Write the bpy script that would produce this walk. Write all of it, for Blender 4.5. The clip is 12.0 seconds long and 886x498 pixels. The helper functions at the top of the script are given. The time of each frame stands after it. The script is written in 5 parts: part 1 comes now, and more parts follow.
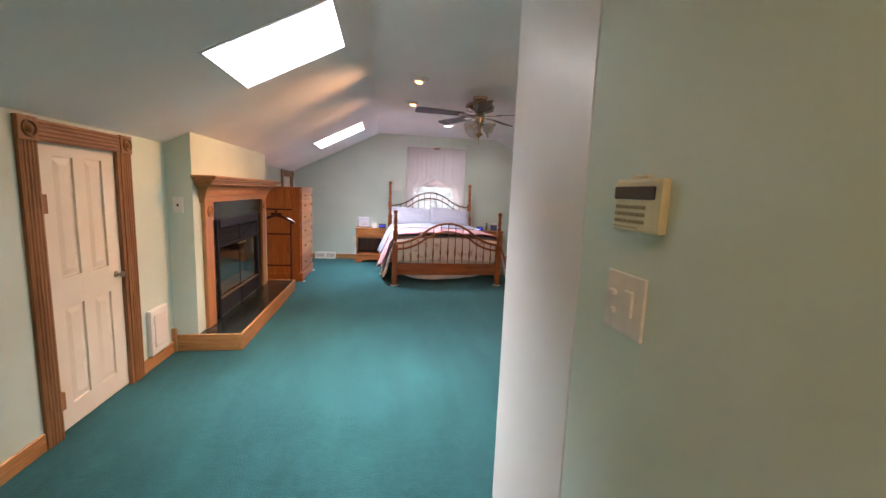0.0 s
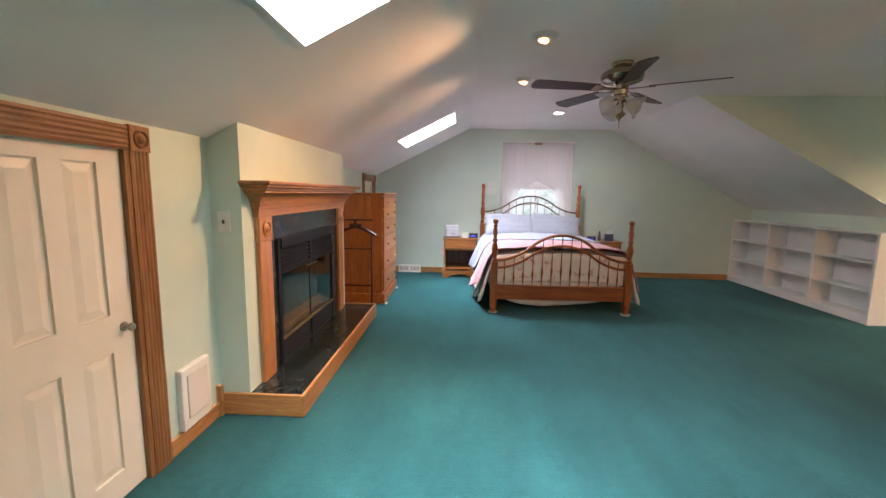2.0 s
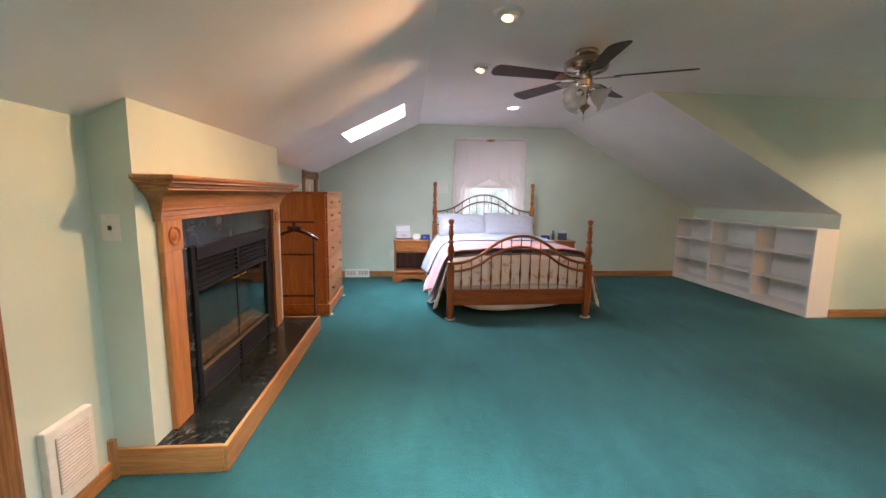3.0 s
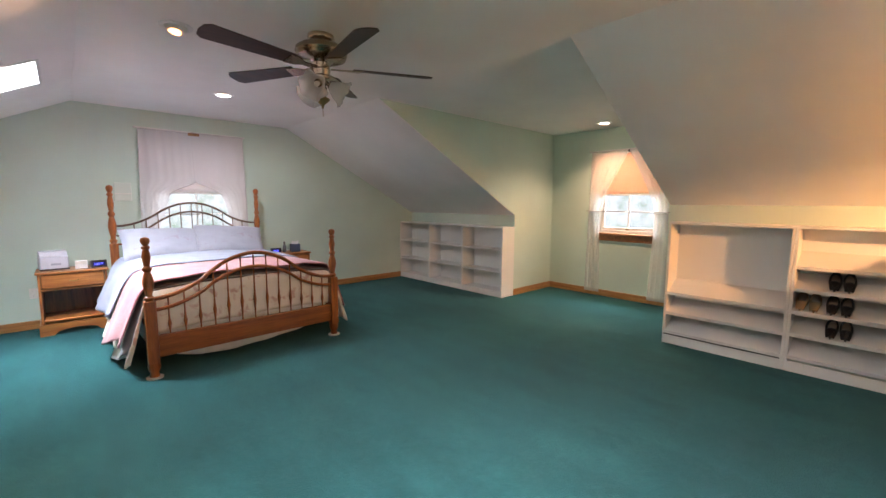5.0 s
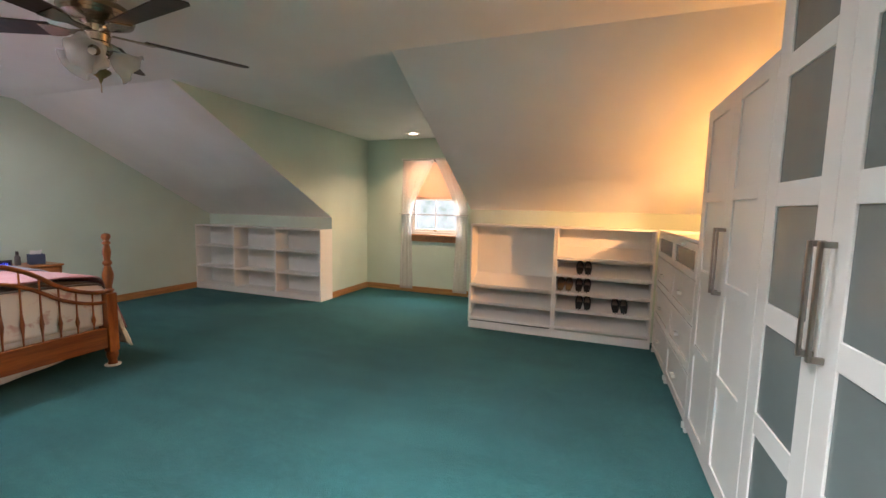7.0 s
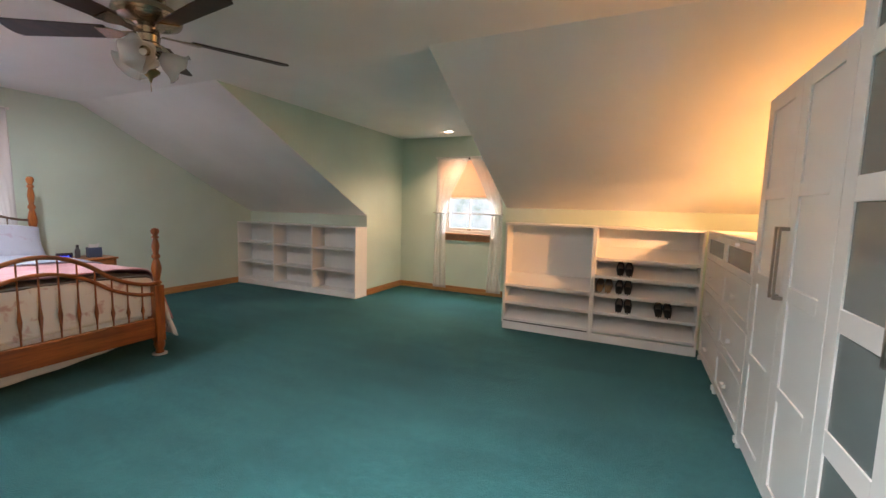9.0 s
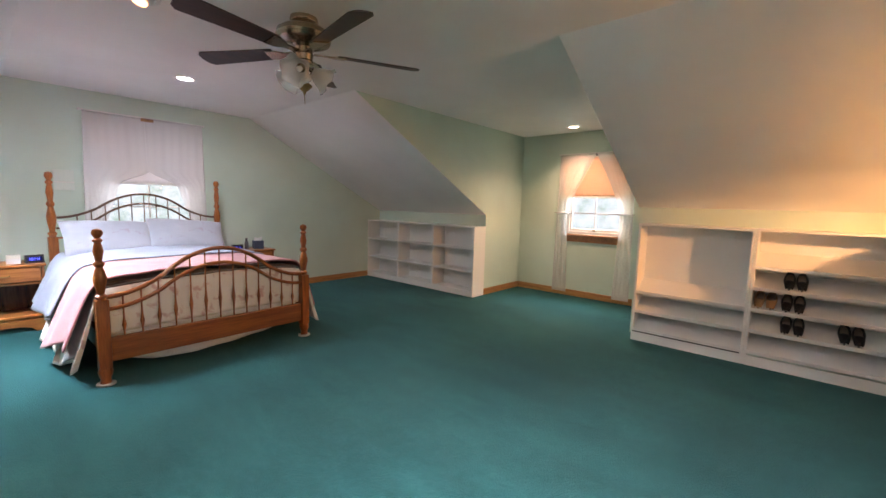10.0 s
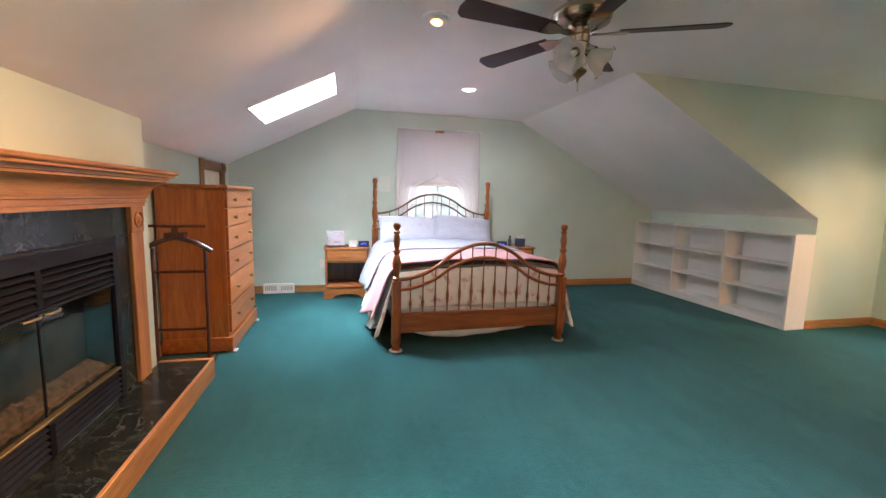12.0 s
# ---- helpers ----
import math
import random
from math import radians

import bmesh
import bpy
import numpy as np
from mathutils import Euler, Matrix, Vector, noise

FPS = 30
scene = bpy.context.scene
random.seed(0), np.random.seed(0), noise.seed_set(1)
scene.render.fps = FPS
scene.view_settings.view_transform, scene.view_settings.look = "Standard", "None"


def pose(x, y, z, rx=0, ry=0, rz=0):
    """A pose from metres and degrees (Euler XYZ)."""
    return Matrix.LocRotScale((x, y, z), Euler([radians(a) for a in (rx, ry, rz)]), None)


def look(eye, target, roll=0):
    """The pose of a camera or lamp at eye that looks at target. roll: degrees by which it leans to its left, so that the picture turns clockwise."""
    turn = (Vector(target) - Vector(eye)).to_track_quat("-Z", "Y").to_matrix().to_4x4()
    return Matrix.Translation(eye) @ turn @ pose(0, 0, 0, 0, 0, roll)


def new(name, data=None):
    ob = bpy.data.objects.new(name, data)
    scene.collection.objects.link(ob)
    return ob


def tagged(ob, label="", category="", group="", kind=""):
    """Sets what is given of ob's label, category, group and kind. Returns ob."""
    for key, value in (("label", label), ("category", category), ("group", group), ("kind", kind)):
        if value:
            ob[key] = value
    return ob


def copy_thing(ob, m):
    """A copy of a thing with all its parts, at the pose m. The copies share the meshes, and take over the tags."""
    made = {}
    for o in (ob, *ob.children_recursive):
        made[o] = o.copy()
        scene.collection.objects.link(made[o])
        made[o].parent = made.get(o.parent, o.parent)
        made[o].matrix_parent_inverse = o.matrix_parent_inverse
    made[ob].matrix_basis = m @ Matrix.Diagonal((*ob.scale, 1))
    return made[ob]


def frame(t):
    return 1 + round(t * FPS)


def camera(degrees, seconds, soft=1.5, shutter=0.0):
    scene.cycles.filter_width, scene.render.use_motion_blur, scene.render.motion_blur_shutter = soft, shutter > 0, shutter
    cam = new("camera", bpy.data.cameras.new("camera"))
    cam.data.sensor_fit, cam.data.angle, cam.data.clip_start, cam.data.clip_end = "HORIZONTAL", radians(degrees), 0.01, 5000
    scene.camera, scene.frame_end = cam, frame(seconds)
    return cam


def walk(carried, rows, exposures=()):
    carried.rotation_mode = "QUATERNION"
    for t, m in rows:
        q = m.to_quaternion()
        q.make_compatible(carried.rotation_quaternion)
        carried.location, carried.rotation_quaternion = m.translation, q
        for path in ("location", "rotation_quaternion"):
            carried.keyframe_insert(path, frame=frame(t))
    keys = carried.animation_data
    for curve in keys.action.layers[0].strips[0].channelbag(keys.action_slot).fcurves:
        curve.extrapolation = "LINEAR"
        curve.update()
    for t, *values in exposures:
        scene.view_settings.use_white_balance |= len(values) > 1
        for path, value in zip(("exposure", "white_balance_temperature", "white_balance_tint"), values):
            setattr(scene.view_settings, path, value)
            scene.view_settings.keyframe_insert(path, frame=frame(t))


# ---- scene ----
cam = camera(94.8, 12.0)
PATH = [
    (0, (0.054, 0.09, 1.416), (0.351, 2.048, 1.142), 2.2),
    (0.5, (-0.055, 0.397, 1.425), (0.021, 2.377, 1.156), 1.7),
    (1, (-0.109, 0.709, 1.409), (-0.175, 2.693, 1.159), 0.6),
    (1.5, (-0.097, 1.029, 1.421), (-0.245, 3.006, 1.157), 1.0),
    (2, (-0.154, 1.297, 1.428), (-0.242, 3.276, 1.156), 1.0),
    (2.5, (-0.201, 1.511, 1.422), (-0.206, 3.492, 1.147), 0.9),
    (4.5, (-0.23, 2.141, 1.398), (0.832, 3.821, 1.177), 0.5),
    (5, (-0.2, 2.258, 1.412), (1.154, 3.713, 1.189), 0.3),
    (5.5, (-0.264, 2.321, 1.412), (1.335, 3.499, 1.177), 0.1),
    (6, (-0.32, 2.343, 1.409), (1.429, 3.286, 1.179), 0.4),
    (6.5, (-0.355, 2.34, 1.406), (1.482, 3.106, 1.202), 1.0),
    (8.5, (-0.349, 2.344, 1.394), (1.536, 2.984, 1.204), 1.5),
    (9, (-0.312, 2.371, 1.383), (1.491, 3.213, 1.183), 1.6),
    (9.5, (-0.291, 2.4, 1.387), (1.381, 3.477, 1.175), 1.6),
    (10, (-0.29, 2.438, 1.372), (1.206, 3.748, 1.157), 1.6),
    (10.5, (-0.283, 2.48, 1.396), (1.005, 3.993, 1.164), 1.6),
    (11, (-0.287, 2.484, 1.404), (0.762, 4.169, 1.163), 1.6),
    (11.5, (-0.232, 2.508, 1.377), (0.53, 4.341, 1.134), 1.5),
    (12, (-0.169, 2.676, 1.356), (0.291, 4.606, 1.108), 1.5),
]
EXPOSURE, KELVIN, TINT = 1.30, 6650, 14
SHIFT = ((0.0, 0.04, 150, 9), (1.0, -0.06, 80, 6), (2.0, 0.03, -60, 1), (4.5, 0.09, 0, 0), (5.0, 0.05, 0, 0), (6.0, 0.0, 0, 0), (9.5, 0.0, 0, 0), (10.5, 0.0, 0, 0), (11.5, 0.14, -60, 0), (12.0, 0.24, -100, 0))
walk(cam, [(t, look(eye, target, roll)) for t, eye, target, roll in PATH], [(t, EXPOSURE + stops, KELVIN + warm, TINT + pink) for t, stops, warm, pink in SHIFT])

# ---- plan, in metres ----
XL, XR = -1.67, 0.575            # long left wall, short wall at the entry
YB, YF = 8.56, -1.3              # back wall behind the bed, wall behind the start
ZC = 2.535                       # flat ceiling
CL, CR = -0.05, 2.38             # creases of the flat ceiling
SL, SR = 0.5, 0.5324             # rise of the two slopes
XK, XK2 = 4.82, 4.50             # right knee walls
YD0, YD1, XD = 3.79, 6.06, 5.84  # dormer
YP = 1.09                        # backs of the wardrobes
XCH, YC0, YC1 = -1.48, 3.70, 5.82  # chimney breast
zl = lambda x: ZC - SL * (CL - x)
zr = lambda x: ZC - SR * (x - CR)

# ---- world and lights ----
world = bpy.data.worlds.new("overcast")
scene.world = world
world.use_nodes = True
wn = world.node_tree
sky = wn.nodes.new("ShaderNodeTexSky")
sky.sky_type, sky.sun_disc = "NISHITA", False
sky.sun_elevation, sky.sun_rotation = radians(50), radians(200)
sky.dust_density = 4.0
wn.links.new(sky.outputs[0], wn.nodes["Background"].inputs[0])
wn.nodes["Background"].inputs[1].default_value = 0.12


def lamp(name, kind, energy, colour, m, shape="SQUARE", size=0.1, size_y=0.1, soft=0.05, cone=120, angle=0.2, spread=180, blend=0.9):
    data = bpy.data.lights.new(name, kind)
    data.energy, data.color = energy, colour
    if kind == "AREA":
        data.shape, data.size, data.size_y, data.spread = shape, size, size_y, radians(spread)
    elif kind == "SPOT":
        data.shadow_soft_size, data.spot_size, data.spot_blend = soft, radians(cone), blend
    elif kind == "POINT":
        data.shadow_soft_size = soft
    else:
        data.angle = angle
    ob = new(name, data)
    ob.matrix_world = m
    return ob


sun = lamp("sun", "SUN", 0.8, (1.0, 0.97, 0.92), look((0, 0, 10), (-2.0, 5.0, 0)), angle=radians(12))
COOL = (0.96, 0.97, 1.0)
DAY = (0.93, 0.97, 1.0)
SKYLIGHTS = [(-0.91, -0.24, 2.54, 3.29), (-0.98, -0.27, 6.53, 7.30)]
slope_l = math.atan(SL)
for x0, x1, y0, y1 in SKYLIGHTS:
    xm, ym = (x0 + x1) / 2 - 0.36 * math.sin(slope_l), (y0 + y1) / 2
    zm = zl((x0 + x1) / 2) + 0.36 * math.cos(slope_l)
    lamp("skylight_daylight", "AREA", 64 if y0 < 5 else 42, DAY if y0 < 5 else (0.80, 0.91, 1.0), pose(xm, ym, zm, 0, -0.65 * math.degrees(slope_l), 0),
         shape="RECTANGLE", size=0.95, size_y=1.0, spread=100)
lamp("window_daylight", "AREA", 26, DAY, look((1.12, YB + 0.75, 2.55), (1.12, YB - 0.6, 1.3)), shape="RECTANGLE", size=1.3, size_y=0.9)
lamp("dormer_daylight", "AREA", 115, DAY, look((XD + 0.75, 4.80, 2.50), (XD - 0.6, 4.80, 1.2)), shape="RECTANGLE", size=1.3, size_y=0.9)
CANS = [(0.40, 4.36, (1.0, 0.54, 0.27), 98, (-1.6, 3.45, 0.50), 95), (0.42, 5.46, (1.0, 0.54, 0.27), 58, (-1.6, 4.9, 0.45), 97),
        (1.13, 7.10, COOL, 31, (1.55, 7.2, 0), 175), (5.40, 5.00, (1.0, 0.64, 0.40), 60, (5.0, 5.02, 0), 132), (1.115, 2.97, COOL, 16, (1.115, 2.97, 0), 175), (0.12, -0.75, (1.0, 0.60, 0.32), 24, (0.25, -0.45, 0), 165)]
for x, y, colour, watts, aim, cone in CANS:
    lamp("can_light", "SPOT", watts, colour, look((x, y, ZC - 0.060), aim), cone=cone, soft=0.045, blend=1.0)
lamp("floor_lamp_glow", "POINT", 32, (1.0, 0.44, 0.13), pose(3.26, 0.76, 1.72), soft=0.05)
# added spot that brightens the shoe shelves; no second lamp head is known
lamp("shelf_fill_spot", "SPOT", 80, (1.0, 0.48, 0.19), look((3.43, 1.055, 1.59), (4.43, 3.05, 0.72)), soft=0.03, cone=60)


# ---- materials ----
def material(name, rough=0.6, metal=0.0):
    m = bpy.data.materials.new(name)
    m.use_nodes = True
    p = m.node_tree.nodes["Principled BSDF"]
    p.inputs["Roughness"].default_value, p.inputs["Metallic"].default_value = rough, metal
    return m, m.node_tree, p


def node(nt, kind, **values):
    n = nt.nodes.new(kind)
    for key, value in values.items():
        n.inputs[key.replace("_", " ")].default_value = value
    return n


def ramp(nt, fac, stops):
    r = nt.nodes.new("ShaderNodeValToRGB")
    nt.links.new(fac, r.inputs[0])
    e = r.color_ramp.elements
    e[0].position, e[0].color = stops[0][0], (*stops[0][1], 1)
    e[1].position, e[1].color = stops[-1][0], (*stops[-1][1], 1)
    for at, c in stops[1:-1]:
        e.new(at).color = (*c, 1)
    return r.outputs[0]


def bump(nt, p, height, strength, distance):
    b = node(nt, "ShaderNodeBump", Strength=strength, Distance=distance)
    nt.links.new(height, b.inputs["Height"])
    nt.links.new(b.outputs[0], p.inputs["Normal"])


def coords(nt, scale=(1, 1, 1), space="Object"):
    c = nt.nodes.new("ShaderNodeTexCoord")
    mp = node(nt, "ShaderNodeMapping", Scale=scale)
    nt.links.new(c.outputs[space], mp.inputs[0])
    return mp.outputs[0]


def mixed(nt, fac, a, b, blend="MIX"):
    m = nt.nodes.new("ShaderNodeMix")
    m.data_type, m.blend_type = "RGBA", blend
    for value, at in ((fac, 0), (a, 6), (b, 7)):
        if isinstance(value, (int, float)):
            m.inputs[at].default_value = value
        elif isinstance(value, tuple):
            m.inputs[at].default_value = (*value, 1)
        else:
            nt.links.new(value, m.inputs[at])
    return m.outputs[2]


def paint(name, colour, rough=0.55, vary=0.06, grain=60.0, depth=0.0012, strength=0.35):
    """Painted surface: faint blotches, fine roller texture."""
    m, nt, p = material(name, rough)
    v = coords(nt)
    big = node(nt, "ShaderNodeTexNoise", Scale=1.3, Detail=4.0)
    fine = node(nt, "ShaderNodeTexNoise", Scale=grain, Detail=3.0)
    nt.links.new(v, big.inputs[0]), nt.links.new(v, fine.inputs[0])
    dark = tuple(c * (1 - vary) for c in colour)
    light = tuple(min(1, c * (1 + vary)) for c in colour)
    nt.links.new(ramp(nt, big.outputs[0], [(0.3, dark), (0.7, light)]), p.inputs["Base Color"])
    bump(nt, p, fine.outputs[0], strength, depth)
    return m


def wood(name, dark, light, rough=0.38, along="z", scale=1.0, coat=0.15):
    """Stained wood: long wavy grain, pores."""
    m, nt, p = material(name, rough)
    s = {"x": (1.6, 22, 22), "y": (22, 1.6, 22), "z": (22, 22, 1.6)}[along]
    v = coords(nt, tuple(c * scale for c in s))
    info = nt.nodes.new("ShaderNodeObjectInfo")
    n1 = node(nt, "ShaderNodeTexNoise", Scale=1.0, Detail=5.0, Roughness=0.6, Distortion=0.8)
    n2 = node(nt, "ShaderNodeTexNoise", Scale=6.0, Detail=3.0)
    nt.links.new(v, n1.inputs[0]), nt.links.new(v, n2.inputs[0])
    mid = tuple((a + b) / 2 for a, b in zip(dark, light))
    c1 = ramp(nt, n1.outputs[0], [(0.32, dark), (0.5, mid), (0.68, light)])
    c2 = ramp(nt, n2.outputs[0], [(0.35, (0.72, 0.68, 0.62)), (0.55, (1, 1, 1))])
    c3 = ramp(nt, info.outputs["Random"], [(0.0, (0.88, 0.88, 0.88)), (1.0, (1.08, 1.06, 1.04))])
    nt.links.new(mixed(nt, 1.0, mixed(nt, 0.7, c1, c2, "MULTIPLY"), c3, "MULTIPLY"), p.inputs["Base Color"])
    p.inputs["Coat Weight"].default_value, p.inputs["Coat Roughness"].default_value = coat, 0.25
    bump(nt, p, n2.outputs[0], 0.15, 0.0008)
    return m


def carpet_material():
    m, nt, p = material("carpet", 0.95)
    v = coords(nt)
    streak = coords(nt, (1.0, 0.22, 1.0))
    big = node(nt, "ShaderNodeTexNoise", Scale=0.9, Detail=3.0, Roughness=0.5)
    brushed = node(nt, "ShaderNodeTexNoise", Scale=4.5, Detail=5.0, Roughness=0.6, Distortion=0.3)
    mid = node(nt, "ShaderNodeTexNoise", Scale=22.0, Detail=5.0, Roughness=0.65)
    pile = node(nt, "ShaderNodeTexNoise", Scale=230.0, Detail=2.0)
    tuft = node(nt, "ShaderNodeTexVoronoi", Scale=150.0)
    nt.links.new(streak, brushed.inputs[0])
    for n in (big, mid, pile, tuft):
        nt.links.new(v, n.inputs[0])
    base = ramp(nt, big.outputs[0], [(0.30, (0.0088, 0.057, 0.061)), (0.5, (0.0122, 0.073, 0.077)), (0.70, (0.0175, 0.092, 0.096))])
    nap = ramp(nt, brushed.outputs[0], [(0.32, (0.80, 0.82, 0.82)), (0.5, (1.0, 1.0, 1.0)), (0.68, (1.22, 1.18, 1.18))])
    fleck = ramp(nt, pile.outputs[0], [(0.3, (0.50, 0.56, 0.56)), (0.7, (1.35, 1.28, 1.28))])
    soft = ramp(nt, mid.outputs[0], [(0.3, (0.80, 0.83, 0.83)), (0.7, (1.16, 1.14, 1.14))])
    worn = mixed(nt, 1.0, mixed(nt, 1.0, base, nap, "MULTIPLY"), soft, "MULTIPLY")
    nt.links.new(mixed(nt, 1.0, worn, fleck, "MULTIPLY"), p.inputs["Base Color"])
    p.inputs["Sheen Weight"].default_value, p.inputs["Sheen Roughness"].default_value = 0.22, 0.5
    p.inputs["Sheen Tint"].default_value = (0.36, 0.66, 0.68, 1)
    p.inputs["Specular IOR Level"].default_value = 0.1
    bump(nt, p, mixed(nt, 0.5, pile.outputs[0], tuft.outputs[0]), 1.0, 0.007)
    return m


def marble_material():
    m, nt, p = material("green_black_marble", 0.18)
    v = coords(nt)
    n1 = node(nt, "ShaderNodeTexNoise", Scale=4.5, Detail=9.0, Roughness=0.68, Distortion=0.7)
    n2 = node(nt, "ShaderNodeTexNoise", Scale=5.0, Detail=8.0, Roughness=0.7)
    n3 = node(nt, "ShaderNodeTexNoise", Scale=2.0, Detail=3.0)
    for n in (n1, n2, n3):
        nt.links.new(v, n.inputs[0])
    vein = ramp(nt, n1.outputs[0], [(0.488, (0, 0, 0)), (0.5, (0.9, 0.9, 0.9)), (0.512, (0, 0, 0))])
    where = ramp(nt, n3.outputs[0], [(0.46, (0.04, 0.04, 0.04)), (0.62, (0.75, 0.75, 0.75))])
    base = ramp(nt, n2.outputs[0], [(0.35, (0.006, 0.009, 0.009)), (0.55, (0.016, 0.021, 0.020)), (0.72, (0.048, 0.054, 0.050))])
    nt.links.new(mixed(nt, mixed(nt, 1.0, vein, where, "MULTIPLY"), base, (0.30, 0.31, 0.28)), p.inputs["Base Color"])
    p.inputs["Specular IOR Level"].default_value = 0.22
    return m


def fabric(name, colour, second=None, scale=7.0, rough=0.9, weave=350.0, cut=(0.52, 0.62)):
    m, nt, p = material(name, rough)
    v = coords(nt)
    n1 = node(nt, "ShaderNodeTexNoise", Scale=scale, Detail=3.0, Distortion=0.5)
    n2 = node(nt, "ShaderNodeTexNoise", Scale=weave, Detail=2.0)
    nt.links.new(v, n1.inputs[0]), nt.links.new(v, n2.inputs[0])
    second = second or tuple(c * 0.9 for c in colour)
    nt.links.new(ramp(nt, n1.outputs[0], [(cut[0], colour), (cut[1], second)]), p.inputs["Base Color"])
    p.inputs["Sheen Weight"].default_value = 0.2
    bump(nt, p, n2.outputs[0], 0.3, 0.001)
    return m


def sheer(name, colour, clear=0.25, through_light=0.6):
    """Thin cloth that lets light through."""
    m, nt, p = material(name, 0.9)
    out = nt.nodes["Material Output"]
    p.inputs["Base Color"].default_value = (*colour, 1)
    t = nt.nodes.new("ShaderNodeBsdfTranslucent")
    t.inputs[0].default_value = (*colour, 1)
    g = nt.nodes.new("ShaderNodeBsdfTransparent")
    v = coords(nt)
    w = node(nt, "ShaderNodeTexNoise", Scale=500.0, Detail=1.0)
    nt.links.new(v, w.inputs[0])
    bump(nt, p, w.outputs[0], 0.2, 0.001)
    a, b = nt.nodes.new("ShaderNodeMixShader"), nt.nodes.new("ShaderNodeMixShader")
    a.inputs[0].default_value, b.inputs[0].default_value = through_light, clear
    nt.links.new(p.outputs[0], a.inputs[1]), nt.links.new(t.outputs[0], a.inputs[2])
    nt.links.new(a.outputs[0], b.inputs[1]), nt.links.new(g.outputs[0], b.inputs[2])
    nt.links.new(b.outputs[0], out.inputs[0])
    return m


def plain(name, colour, rough=0.5, metal=0.0, vary=0.05, grain=30.0):
    m, nt, p = material(name, rough, metal)
    v = coords(nt)
    n = node(nt, "ShaderNodeTexNoise", Scale=grain, Detail=3.0)
    nt.links.new(v, n.inputs[0])
    nt.links.new(ramp(nt, n.outputs[0], [(0.3, tuple(c * (1 - vary) for c in colour)), (0.7, tuple(min(1, c * (1 + vary)) for c in colour))]), p.inputs["Base Color"])
    return m


def glow(name, colour, strength):
    m, nt, p = material(name)
    p.inputs["Base Color"].default_value = (0, 0, 0, 1)
    p.inputs["Emission Color"].default_value, p.inputs["Emission Strength"].default_value = (*colour, 1), strength
    return m


def clear_glass(name, colour=(1, 1, 1), rough=0.0):
    m, nt, p = material(name, rough)
    p.inputs["Base Color"].default_value = (*colour, 1)
    p.inputs["Transmission Weight"].default_value, p.inputs["IOR"].default_value = 1.0, 1.45
    return m


MINT = paint("mint_wall_paint", (0.58, 0.69, 0.61))
CEIL = paint("ceiling_paint", (0.89, 0.872, 0.852), 0.7, 0.04, 90.0)
CREAM_DOOR = paint("cream_door_paint", (0.80, 0.74, 0.62), 0.35, 0.03, 40.0, 0.0006)
WHITE = paint("white_lacquer", (0.74, 0.73, 0.71), 0.32, 0.02, 25.0, 0.0004, 0.2)
WHITE_BOARD = paint("white_melamine", (0.78, 0.77, 0.75), 0.4, 0.03, 30.0, 0.0003, 0.2)
PLASTIC = plain("white_plastic", (0.76, 0.75, 0.70), 0.35)
ALMOND = plain("almond_plastic", (0.66, 0.62, 0.42), 0.4)
MACHINE = plain("pale_lilac_plastic", (0.50, 0.49, 0.56), 0.35)
DARK = plain("dark_plastic", (0.03, 0.025, 0.03), 0.3)
OAK_V, OAK_X, OAK_Y = (wood("honey_oak_" + a, (0.35, 0.15, 0.046), (0.56, 0.29, 0.105), 0.38, a) for a in "zxy")
CASE_V, CASE_Y = (wood("dark_oak_casing_" + a, (0.21, 0.085, 0.028), (0.39, 0.185, 0.066), 0.40, a) for a in "zy")
MANTEL_V, MANTEL_Y = (wood("oak_mantel_" + a, (0.36, 0.145, 0.045), (0.54, 0.26, 0.090), 0.38, a) for a in "zy")
BED_V, BED_X, BED_Y = (wood("cherry_bed_" + a, (0.20, 0.046, 0.008), (0.42, 0.125, 0.022), 0.28, a, 1.0, 0.4) for a in "zxy")
CHEST_V, CHEST_Y = (wood("maple_chest_" + a, (0.38, 0.092, 0.014), (0.58, 0.180, 0.034), 0.28, a, 0.8, 0.35) for a in "zy")
STAND_V, STAND_X = (wood("nightstand_oak_" + a, (0.28, 0.085, 0.020), (0.48, 0.18, 0.048), 0.35, a, 1.0, 0.3) for a in "zx")
MAHOGANY = wood("mahogany", (0.060, 0.014, 0.006), (0.15, 0.036, 0.014), 0.25, "z", 1.0, 0.5)
WALNUT = wood("fan_blade_walnut", (0.017, 0.008, 0.005), (0.048, 0.021, 0.011), 0.52, "x")
CARPET, MARBLE = carpet_material(), marble_material()
BLACK_METAL = plain("black_stove_metal", (0.006, 0.007, 0.012), 0.50)
BLACK_METAL.node_tree.nodes["Principled BSDF"].inputs["Specular IOR Level"].default_value = 0.22
STEEL = plain("brushed_steel", (0.32, 0.29, 0.265), 0.32, 1.0)
NICKEL = plain("pewter_metal", (0.38, 0.33, 0.26), 0.24, 1.0)
SATIN = plain("satin_nickel", (0.44, 0.41, 0.35), 0.30, 1.0)
BRASS = plain("aged_brass", (0.34, 0.23, 0.10), 0.42, 1.0)
WIRE = plain("bronze_wire", (0.16, 0.10, 0.075), 0.35, 0.7)
LILAC = fabric("lilac_white_sheet", (0.30, 0.32, 0.41), (0.27, 0.285, 0.38), 3.0)
PILLOW = fabric("pillow_case", (0.33, 0.335, 0.40), (0.31, 0.265, 0.315), 11.0, 0.9, 350.0, (0.58, 0.68))
PINK = fabric("pink_blanket", (0.52, 0.25, 0.27), (0.48, 0.22, 0.24), 4.0)
